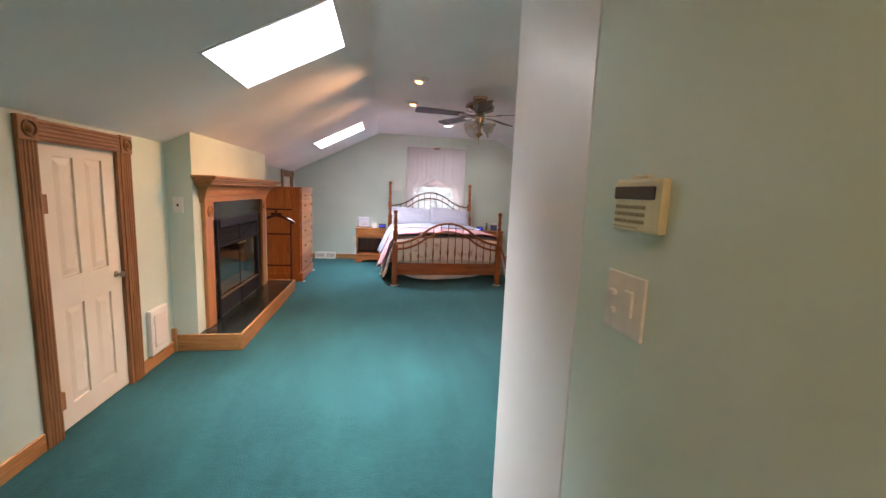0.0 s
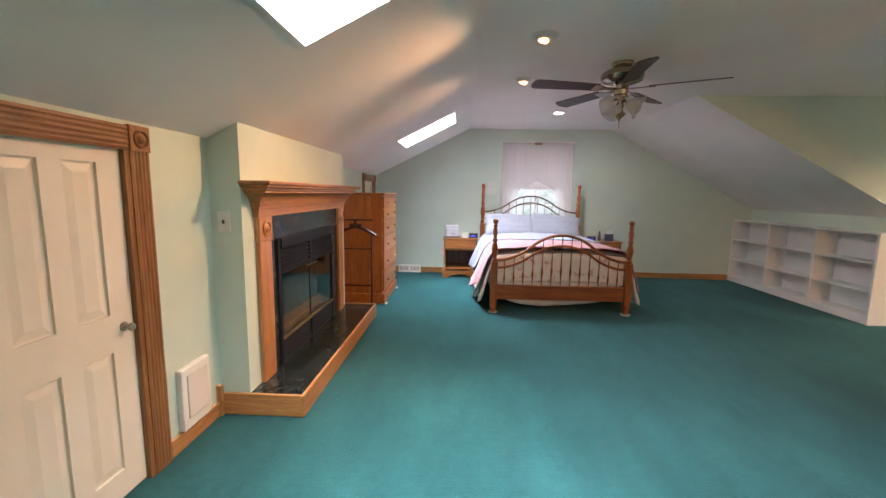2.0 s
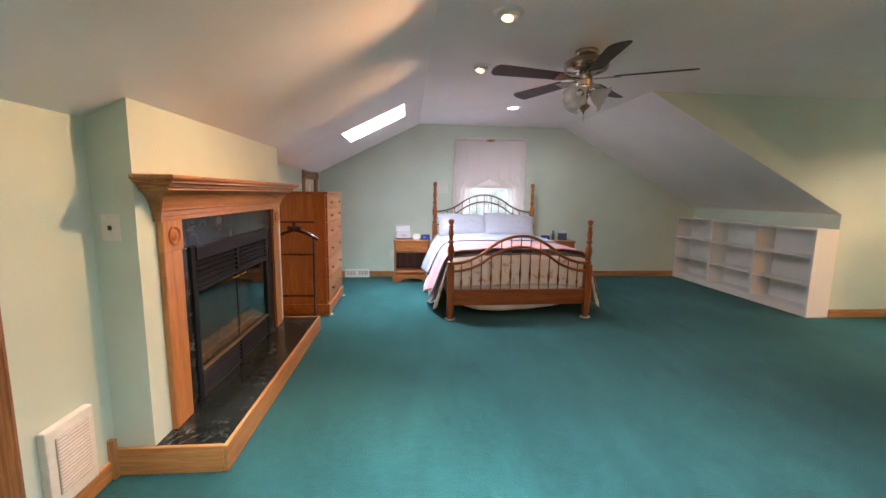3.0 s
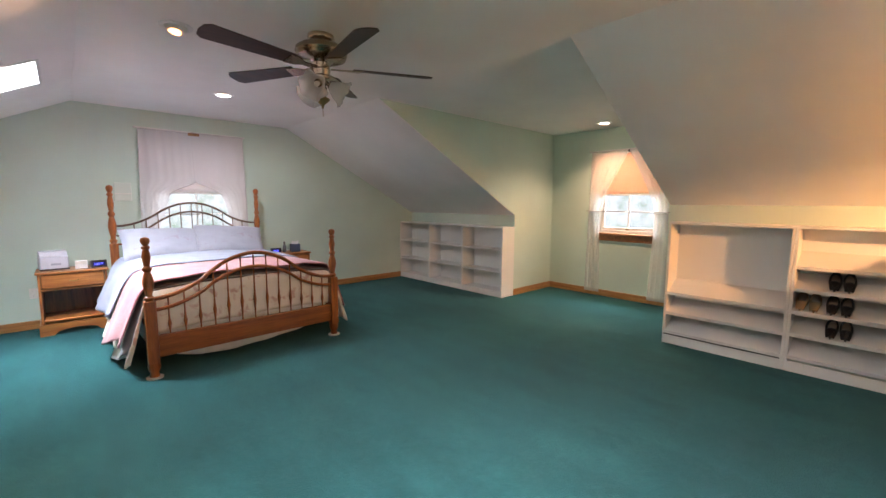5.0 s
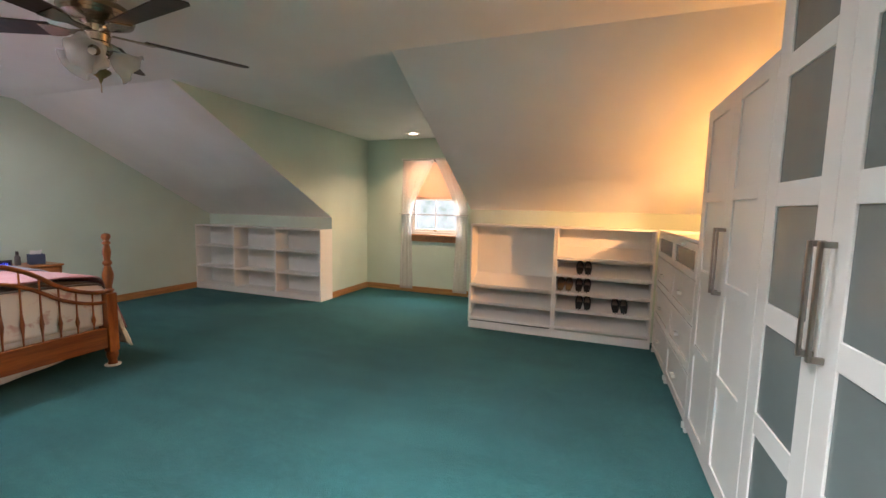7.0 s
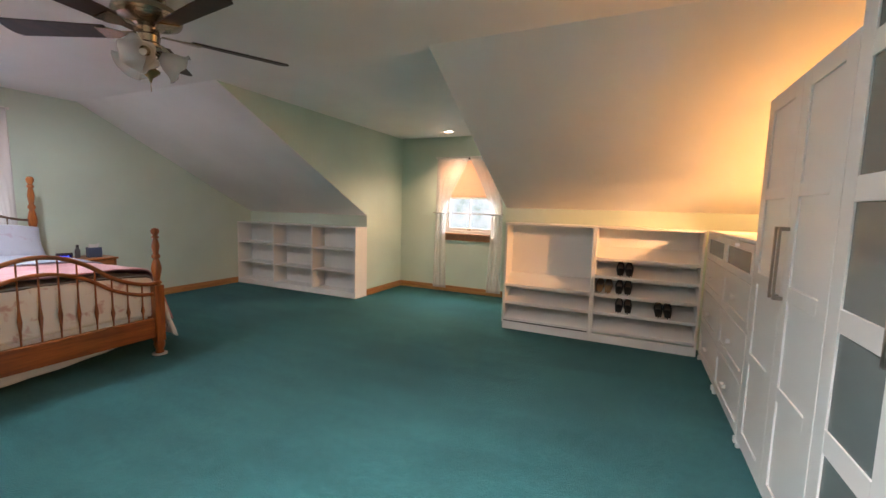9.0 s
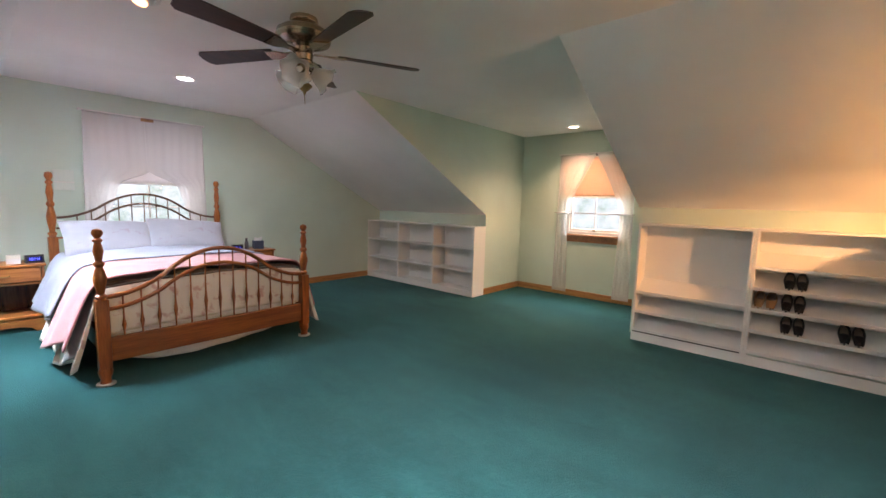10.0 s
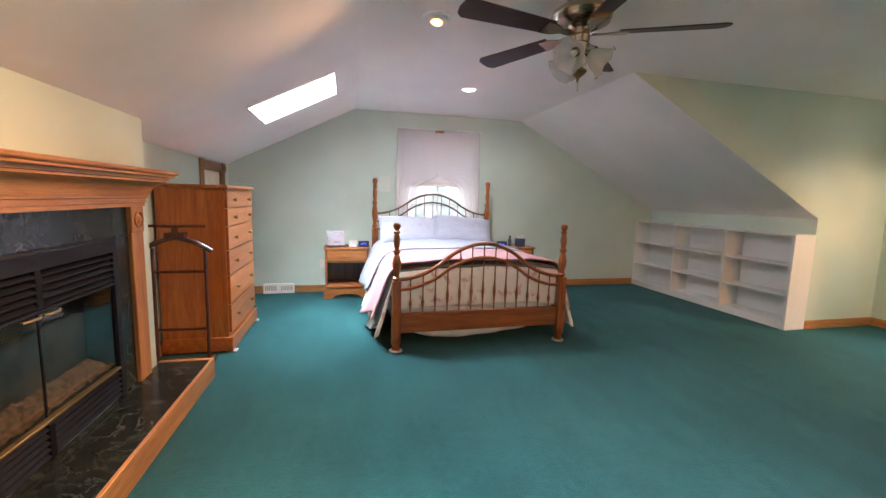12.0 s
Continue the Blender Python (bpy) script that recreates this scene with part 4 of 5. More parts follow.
for sx in (-HW + 0.02, HW - 0.02):
    part("side_rail", box(B(), sx - 0.016, sx + 0.016, 0.04, LEN - 0.04, 0.20, 0.35, 0.005, 2), BED_Y, bed)


def ogee(x, low, high, half):
    """Flat at the posts, rising to a round arch at the middle."""
    t = min(1.0, abs(x) / half)
    if t < 0.55:
        return low + (high - low) * (1 - 0.62 * (t / 0.55) ** 2)
    s = (t - 0.55) / 0.45
    return low + (high - low) * 0.38 * (1 - s) ** 1.9


def arch(yy, low, high, mat, r):
    xs = [-HW + 0.03 + k * (2 * HW - 0.06) / 48 for k in range(49)]
    part("arch", tube(B(), [(x, yy, ogee(x, low, high, HW - 0.03)) for x in xs], r, 10), mat, bed, "bent bronze-brown arch" if r < 0.016 else "bent wooden arch", True)


arch(0.0, 0.645, 0.955, BED_X, 0.017)
arch(0.0, 0.555, 0.830, BED_X, 0.015)
for k in range(13):
    x = -0.675 + k * 0.1125
    za, zb = 0.345, ogee(x, 0.645, 0.955, HW - 0.03)
    zi = ogee(x, 0.555, 0.830, HW - 0.03)
    h = zi - za
    prof = [(0.006, za)] + [(r, za + t * h) for r, t in ((0.006, 0.12), (0.008, 0.2), (0.012, 0.30), (0.015, 0.36), (0.011, 0.44), (0.007, 0.56), (0.006, 0.8))] + [(0.006, zb)]
    part("spindle", lathe(B(), prof, x, 0.0, 10), BED_V, bed, smooth=True)
arch(LEN, 1.13, 1.40, WIRE, 0.013)
arch(LEN, 1.02, 1.29, WIRE, 0.012)
for k in range(11):
    x = -0.60 + k * 0.12
    part("spindle", tube(B(), [(x, LEN, 0.75), (x, LEN, ogee(x, 1.13, 1.40, HW - 0.03))], 0.006, 8), WIRE, bed, "thin bronze rod", True)
for zz in (0.92, 1.02):
    for a, b in ((-HW + 0.03, -HW + 0.20), (HW - 0.20, HW - 0.03)):
        part("side_bar", tube(B(), [(a, LEN, zz), (b, LEN, zz)], 0.011, 8), BED_X, bed, smooth=True)

mattress = thing("mattress", "thick mattress on a box spring under white linen", "mattress", BM)
part("box_spring", box(B(), -HW + 0.05, HW - 0.05, 0.055, LEN - 0.05, 0.22, 0.42, 0.03, 3), WHITE_CLOTH, mattress)
part("mattress_block", box(B(), -HW + 0.045, HW - 0.045, 0.06, LEN - 0.06, 0.425, 0.665, 0.05, 4), WHITE_CLOTH, mattress)


def draped(y0, y1, top, drop, foot_drop, flare, seed, edge=0.035, hem=0.03, tilt=0.0, rise=0.03):
    """Cloth over the bed from y0 to y1, hanging over both sides, and over the foot where foot_drop is given."""
    hw = HW - 0.03
    total = hw + drop

    def fn(u, v):
        s = (2 * u - 1) * total
        yy = y0 + v * (y1 - y0)
        a = abs(s)
        puff = 0.012 * noise.noise(Vector((s * 2.2, yy * 2.2, seed))) + 0.006 * noise.noise(Vector((s * 7, yy * 7, seed)))
        z_foot, y_out = 0.0, yy
        if foot_drop and yy < y0 + foot_drop:
            d = y0 + foot_drop - yy
            z_foot = -d
            y_out = y0 + foot_drop - edge * (1 - math.exp(-d / edge)) - 0.004 * math.sin(s * 17 + seed)
        if a <= hw:
            fall = 0.0
            x = s
        else:
            d = a - hw
            wav = 0.030 * math.sin(yy * 8.5 + seed) + 0.015 * math.sin(yy * 21 + 2 * seed)
            q = min(1.0, max(0.0, (yy - y0 - foot_drop) / 0.42))
            ease = 0.86 + 0.14 * q * q * (3 - 2 * q)
            d *= ease
            reach = d / drop
            x = math.copysign(hw + edge * (1 - math.exp(-d / edge)) + flare * reach + wav * reach, s)
            fall = d + hem * reach * math.sin(yy * 6 + seed)
        lift = rise * (1 - min(1, a / hw) ** 4)
        return (x, y_out + tilt * (a / total) ** 2, top + lift + puff - max(fall, 0) + z_foot * (1 if a <= hw else max(0.0, 1 - (a - hw) / 0.05)))

    return sheet(B(), fn, 90, 60)


quilt = single("quilt", draped(-0.27, 1.30, 0.690, 0.64, 0.34, 0.17, 3.0), FLORAL, "cream floral quilt hanging over the bed sides and foot", "quilt", "", True, BM)
thicken(quilt, 0.012)
stripe = single("grey_blanket", draped(0.075, 0.36, 0.708, 0.60, 0.0, 0.17, 5.0), GREY_CLOTH, "grey striped blanket edge under the pink blanket", "blanket", "", True, BM)
thicken(stripe, 0.010)
band = single("brown_blanket", draped(0.005, 0.16, 0.712, 0.05, 0.09, 0.02, 2.0), BROWN_CLOTH, "dark brown blanket edge across the foot of the bed", "blanket", "", True, BM)
thicken(band, 0.010)
sheet_top = single("bed_sheet", draped(0.80, LEN - 0.10, 0.765, 0.46, 0.0, 0.17, 7.0, 0.06, 0.04, 0.0, 0.055), LILAC, "pale lilac white sheet turned down over the bed", "sheet", "", True, BM)
thicken(sheet_top, 0.010)
pink = single("pink_blanket", draped(0.075, 0.92, 0.758, 0.58, 0.0, 0.20, 9.0, 0.06, 0.05, 0.05, 0.04), PINK, "soft pink blanket folded over the foot half", "blanket", "", True, BM)
thicken(pink, 0.012)
skirt = single("white_bed_sheet", sheet(B(), lambda u, v: (-HW + 0.07 + u * (2 * HW - 0.14), 0.062 + 0.008 * math.sin(u * 30), 0.40 - v * (0.31 + 0.02 * math.sin(u * 5 + 0.5) - 0.10 * abs(2 * u - 1) ** 3)), 60, 10), WHITE_CLOTH, "white sheet hem hanging below the foot rail", "sheet", "", True, BM)
thicken(skirt, 0.004)


def pillow(m, label):
    W, H, T = 0.395, 0.222, 0.10
    bm = B()
    for side in (1, -1):
        def fn(u, v):
            a, b = 2 * u - 1, 2 * v - 1
            e = (max(0, 1 - a ** 4) * max(0, 1 - b ** 4)) ** 0.45
            pinch = 1 - 0.05 * (1 - abs(a)) * abs(b) - 0.04 * (1 - abs(b)) * abs(a)
            wr = (0.014 * noise.noise(Vector((a * 3, b * 3, side * 2.0 + W))) + 0.006 * noise.noise(Vector((a * 8, b * 6, side * 5.0)))) * e
            return (a * W * pinch, side * (T * e + wr) * (1 if side > 0 else 0.8), b * H * pinch)
        sheet(bm, fn, 28, 20)
    bmesh.ops.remove_doubles(bm, verts=bm.verts[:], dist=0.001)
    bmesh.ops.recalc_face_normals(bm, faces=bm.faces[:])
    return single("pillow", bm, PILLOW, label, "pillow", "pillows on the bed", True, m)


pillow(BM @ pose(-0.38, LEN - 0.29, 0.925, -42, 2, 4), "plump pale lilac pillow leaning on the headboard")
pillow(BM @ pose(0.34, LEN - 0.32, 0.928, -41, 4, -6), "plump pale lilac pillow leaning on the headboard")

# ---- nightstands ----
def nightstand(x0, x1, y0, h, label):
    n = thing("nightstand", label, "nightstand", pose((x0 + x1) / 2, y0, 0), "nightstands")
    w, d = (x1 - x0) / 2, YB - 0.03 - y0
    part("top", box(B(), -w - 0.015, w + 0.015, -0.02, d, h - 0.024, h, 0.007, 3), STAND_X, n)
    for s in (-1, 1):
        part("side", box(B(), s * w - 0.011 - s * 0.011, s * w + 0.011 - s * 0.011, 0, d, 0.10, h - 0.024, 0.003), STAND_V, n)
    part("back", box(B(), -w + 0.02, w - 0.02, d - 0.012, d - 0.002, 0.10, h - 0.03), MAHOGANY, n)
    part("shelf", box(B(), -w + 0.022, w - 0.022, 0.005, d - 0.012, 0.145, 0.163, 0.002), STAND_X, n)
    part("divider", box(B(), -w + 0.022, w - 0.022, 0.005, d - 0.012, h - 0.20, h - 0.18, 0.002), STAND_X, n)
    dr = part("drawer", box(B(), -w + 0.028, w - 0.028, -0.008, 0.012, h - 0.172, h - 0.032, 0.005, 2), STAND_X, n)
    part("knob", tube(B(), [(-0.035, -0.008, h - 0.10), (-0.03, -0.024, h - 0.104), (0.0, -0.026, h - 0.112), (0.03, -0.024, h - 0.104), (0.035, -0.008, h - 0.10)], 0.0045), BRASS, dr, "curved brass pull", True)
    base = [(-w - 0.02, 0), (-w + 0.09, 0), (-w + 0.12, 0.035), (-0.10, 0.052), (0, 0.062), (0.10, 0.052), (w - 0.12, 0.035), (w - 0.09, 0), (w + 0.02, 0), (w + 0.02, 0.095), (w + 0.008, 0.125), (-w - 0.008, 0.125), (-w - 0.02, 0.095)]
    part("bracket_base", prism(B(), base, "y", -0.015, 0.006), STAND_X, n)
    for s in (-1, 1):
        part("base_side", box(B(), s * (w + 0.008) - 0.009, s * (w + 0.008) + 0.009, 0.007, d, 0.0, 0.12, 0.003), STAND_X, n)
    return n


NH = 0.675
nightstand(-0.445, 0.115, 8.13, NH, "oak nightstand with one drawer and an open shelf")
nightstand(1.96, 2.50, 8.13, NH, "oak nightstand with one drawer beside the bed")


def alarm_clock(m):
    c = thing("alarm_clock", "small dark alarm clock with glowing blue digits", "clock", m, "alarm clocks")
    part("case", prism(B(), [(-0.04, 0), (0.04, 0), (0.03, 0.075), (-0.015, 0.08)], "x", -0.07, 0.07), DARK, c)
    dsp = part("display", box(B(), -0.055, 0.055, -0.0385, -0.0355, 0.018, 0.06), plain("blue_display", (0.01, 0.012, 0.10), 0.15), c, "dark blue display")
    for k in (-0.03, -0.008, 0.024):
        for dx, z0, z1 in ((-0.007, 0.026, 0.052), (0.007, 0.026, 0.052)):
            part("digit", box(B(), k + dx - 0.0015, k + dx + 0.0015, -0.0405, -0.0387, z0, z1), CLOCK_GLOW, dsp)
    return c


alarm_clock(pose(0.055, 8.27, NH, 0, 0, 6))
alarm_clock(pose(2.03, 8.22, NH, 0, 0, -14))
mach = thing("breathing_machine", "white rounded bedside machine on the nightstand", "machine", pose(-0.315, 8.33, NH, 0, 0, 8))
part("body", box(B(), -0.115, 0.115, -0.080, 0.090, 0.0, 0.150, 0.022, 4), MACHINE, mach)
part("lid", prism(B(), [(-0.06, 0.150), (0.075, 0.150), (0.065, 0.205), (-0.04, 0.198)], "x", -0.11, 0.11), MACHINE, mach)
part("front_label", box(B(), -0.03, 0.05, -0.0825, -0.0795, 0.055, 0.075), plain("grey_print", (0.3, 0.3, 0.36), 0.5), mach, "grey printed strip")
part("base", box(B(), -0.117, 0.117, -0.085, 0.093, 0.0, 0.02, 0.006), DARK, mach, "dark base line")
bx = thing("tissue_box", "small white paper box on the nightstand", "box", pose(-0.09, 8.26, NH, 0, 0, -5))
part("carton", box(B(), -0.05, 0.05, -0.035, 0.035, 0, 0.085, 0.003), WHITE_CLOTH, bx)
part("lid_flap", box(B(), -0.05, 0.05, -0.037, -0.035, 0.05, 0.086), PLASTIC, bx)
bottle = thing("bottle", "small dark bottle on the nightstand", "bottle", pose(2.20, 8.33, NH))
part("body", lathe(B(), [(0.024, 0), (0.026, 0.01), (0.026, 0.09), (0.012, 0.115)], 0, 0, 16), plain("grey_bottle", (0.10, 0.10, 0.11), 0.3), bottle, smooth=True)
part("cap", lathe(B(), [(0.014, 0.115), (0.014, 0.15), (0.010, 0.155)], 0, 0, 14), DARK, bottle, "black cap", True)
bx2 = thing("tissue_box", "dark blue tissue box with white tissue showing", "tissue box", pose(2.345, 8.29, NH, 0, 0, -12))
part("carton", box(B(), -0.065, 0.065, -0.06, 0.06, 0, 0.115, 0.003), plain("slate_blue_card", (0.05, 0.07, 0.13), 0.6), bx2)
part("side_label", box(B(), 0.066, 0.068, -0.05, 0.05, 0.01, 0.105), plain("pale_card", (0.7, 0.72, 0.75), 0.6), bx2, "pale printed side")
part("tissue", prism(B(), [(-0.05, 0.115), (0.04, 0.115), (0.055, 0.165), (0.01, 0.15), (-0.045, 0.16)], "y", -0.008, 0.008), WHITE_CLOTH, bx2, "white tissue")

# ---- ceiling fan ----
fan = thing("ceiling_fan", "pewter ceiling fan with five dark blades and lamp", "ceiling fan", pose(1.165, 4.95, 0))
part("canopy", lathe(B(), [(0.085, ZC), (0.088, ZC - 0.02), (0.080, ZC - 0.035), (0.072, ZC - 0.040), (0.066, ZC - 0.055)], 0, 0, 28), NICKEL, fan, smooth=True)
part("motor", lathe(B(), [(0.075, ZC - 0.055), (0.130, ZC - 0.065), (0.165, ZC - 0.090), (0.172, ZC - 0.115), (0.165, ZC - 0.130), (0.168, ZC - 0.134), (0.160, ZC - 0.150), (0.120, ZC - 0.165), (0.080, ZC - 0.172)], 0, 0, 36), NICKEL, fan, smooth=True)
part("hub", lathe(B(), [(0.080, ZC - 0.172), (0.060, ZC - 0.185), (0.052, ZC - 0.215), (0.058, ZC - 0.225), (0.052, ZC - 0.260), (0.062, ZC - 0.270), (0.060, ZC - 0.285)], 0, 0, 28), NICKEL, fan, smooth=True)
BELL = [(0.024, 0.0), (0.030, 0.012), (0.046, 0.030), (0.062, 0.058), (0.070, 0.085), (0.080, 0.105), (0.094, 0.118)]


def tulip(u, v):
    """Bell shade with a wavy lip, opening along +z from its neck."""
    t = v * (len(BELL) - 1)
    i = min(int(t), len(BELL) - 2)
    r, d = (p + (q - p) * (t - i) for p, q in zip(BELL[i], BELL[i + 1]))
    a = 2 * math.pi * u
    lip = max(0.0, v - 0.45) / 0.55
    r *= 1 + 0.10 * lip * lip * math.cos(6 * a)
    return (r * math.cos(a), r * math.sin(a), d - 0.008 * lip * math.cos(6 * a))


part("light_stem", lathe(B(), [(0.030, ZC - 0.285), (0.026, ZC - 0.330), (0.034, ZC - 0.345), (0.024, ZC - 0.375), (0.030, ZC - 0.410)], 0, 0, 20), NICKEL, fan, smooth=True)
for k in range(3):
    lean = pose(0, 0, ZC - 0.318, 0, 0, 100 + 120 * k) @ pose(0.050, 0, 0, 0, 118, 0)
    bm = lathe(B(), [(0.012, -0.030), (0.014, -0.006), (0.026, -0.004), (0.027, 0.012)], 0, 0, 16)
    bm.transform(lean)
    socket = part("lamp_socket", bm, NICKEL, fan, "pewter lamp socket", True)
    bm = sheet(B(), tulip, 60, 18)
    bm.transform(lean)
    thicken(part("glass_shade", bm, LAMP_GLASS, socket, "scalloped clear and frosted glass shade", True), 0.003)
    bm = lathe(B(), [(0.010, 0.012), (0.016, 0.030), (0.018, 0.046), (0.012, 0.060), (0.004, 0.065)], 0, 0, 16)
    bm.transform(lean)
    part("bulb", bm, PLASTIC, socket, "unlit white bulb", True)
part("finial", lathe(B(), [(0.046, ZC - 0.410), (0.050, ZC - 0.420), (0.030, ZC - 0.440), (0.012, ZC - 0.455), (0.004, ZC - 0.480)], 0, 0, 20), BRASS, fan, smooth=True)
part("pull_chain", tube(B(), [(0, 0, ZC - 0.478), (0.002, 0, ZC - 0.53)], 0.0025, 6), BRASS, fan)
for k in range(5):
    a = 46 + 72 * k
    rot = pose(0, 0, ZC - 0.215, 0, 0, a) @ pose(0, 0, 0, 12, 0, 0)
    bm = B()
    prism(bm, [(0.06, -0.022), (0.14, -0.018), (0.19, -0.045), (0.26, -0.050), (0.26, 0.050), (0.19, 0.045), (0.14, 0.018), (0.06, 0.022)], "z", -0.004, 0.004)
    bm.transform(rot)
    part("blade_iron", bm, NICKEL, fan)
    bm = B()
    out = [(0.21, -0.055)] + [(0.21 + 0.53 * t, -0.055 - 0.020 * t) for t in (0.5, 1.0)] + [(0.770, -0.05), (0.780, 0.0), (0.770, 0.05)] + [(0.21 + 0.53 * t, 0.055 + 0.020 * t) for t in (1.0, 0.5)] + [(0.21, 0.055)]
    prism(bm, out, "z", 0.0045, 0.0115)
    bm.transform(rot)
    part("blade", bm, WALNUT, fan, "dark walnut blade")

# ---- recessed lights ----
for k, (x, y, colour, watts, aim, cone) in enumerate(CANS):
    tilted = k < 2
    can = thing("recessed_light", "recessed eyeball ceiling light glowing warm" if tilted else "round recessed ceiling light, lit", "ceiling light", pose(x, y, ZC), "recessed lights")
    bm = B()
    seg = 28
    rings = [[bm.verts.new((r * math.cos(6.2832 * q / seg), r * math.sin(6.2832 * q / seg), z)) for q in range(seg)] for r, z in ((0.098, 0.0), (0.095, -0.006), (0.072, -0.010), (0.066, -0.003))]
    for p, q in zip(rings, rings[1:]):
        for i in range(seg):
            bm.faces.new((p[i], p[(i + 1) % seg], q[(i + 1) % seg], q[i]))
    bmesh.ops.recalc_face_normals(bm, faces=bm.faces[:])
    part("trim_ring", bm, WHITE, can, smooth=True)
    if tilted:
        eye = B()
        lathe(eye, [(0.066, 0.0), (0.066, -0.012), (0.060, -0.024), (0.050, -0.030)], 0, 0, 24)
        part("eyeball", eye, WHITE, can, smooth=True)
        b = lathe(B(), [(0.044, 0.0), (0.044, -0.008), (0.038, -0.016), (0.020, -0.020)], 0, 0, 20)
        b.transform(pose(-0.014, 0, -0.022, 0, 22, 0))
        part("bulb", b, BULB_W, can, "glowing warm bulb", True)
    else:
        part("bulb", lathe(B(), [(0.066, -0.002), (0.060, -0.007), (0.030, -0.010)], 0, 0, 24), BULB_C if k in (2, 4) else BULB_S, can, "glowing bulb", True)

# ---- bookcases under the east slope ----
def bookcase(y0, y1, end):
    b = thing("bookcase", "empty white three-shelf bookcase against the knee wall", "bookcase", None, "bookcases under the slope")
    x0, x1, h, t = 4.535, XK - 0.003, 1.06, 0.018
    part("side_panel", box(B(), x0, x1, y0, y0 + t, 0, h, 0.0015), WHITE_BOARD, b)
    part("side_panel", box(B(), x0, x1, y1 - t, y1, 0, h, 0.0015), WHITE_BOARD, b)
    part("top", box(B(), x0, x1, y0 + t, y1 - t, h - t, h, 0.0015), WHITE_BOARD, b)
    for z in (0.066, 0.366, 0.705):
        part("shelf", box(B(), x0 + 0.004, x1 - 0.006, y0 + t, y1 - t, z, z + t, 0.0015), WHITE_BOARD, b)
    part("plinth", box(B(), x0 + 0.003, x0 + 0.018, y0 + t, y1 - t, 0, 0.066, 0.001), WHITE_BOARD, b)
    part("back", box(B(), x1 - 0.006, x1, y0 + t, y1 - t, 0.066, h - t), WHITE_BOARD, b)
    if end:
        part("end_panel", box(B(), x0 - 0.004, x1, y0 - 0.022, y0, 0, h + 0.004, 0.002), WHITE_BOARD, b, "thicker white end panel")


for y0, y1, end in ((7.722, 8.555, False), (6.895, 7.720, False), (6.072, 6.893, True)):
    bookcase(y0, y1, end)

# ---- shoe shelving under the slope ----
SX0, SX1, SH = 4.247, XK2 - 0.003, 1.24


def shelf_unit(y0, y1, shelves, slanted, label):
    u = thing("shoe_shelf", label, "shelf unit", None, "shelf units under the slope")
    t = 0.022
    part("side_panel", box(B(), SX0, SX1, y0, y0 + t, 0, SH, 0.0015), WHITE_BOARD, u)
    part("side_panel", box(B(), SX0, SX1, y1 - t, y1, 0, SH, 0.0015), WHITE_BOARD, u)
    part("top", box(B(), SX0 - 0.004, SX1, y0 + t, y1 - t, SH - t, SH, 0.0015), WHITE_BOARD, u)
    part("plinth", box(B(), SX0 - 0.004, SX0 + 0.016, y0 + t, y1 - t, 0, 0.092, 0.0015), WHITE_BOARD, u)
    part("back", box(B(), SX1 - 0.006, SX1, y0 + t, y1 - t, 0.09, SH - t), WHITE_BOARD, u)
    for z in shelves:
        rise = 0.115 if slanted else 0.0
        part("shelf", prism(B(), [(SX0 + 0.006, z), (SX1 - 0.007, z + rise), (SX1 - 0.007, z + rise + 0.018), (SX0 + 0.006, z + 0.018)], "y", y0 + t, y1 - t), WHITE_BOARD, u)
        part("shelf_lip", box(B(), SX0 + 0.001, SX0 + 0.0055, y0 + t, y1 - t, z - 0.004, z + 0.026, 0.001), WHITE_BOARD, u)


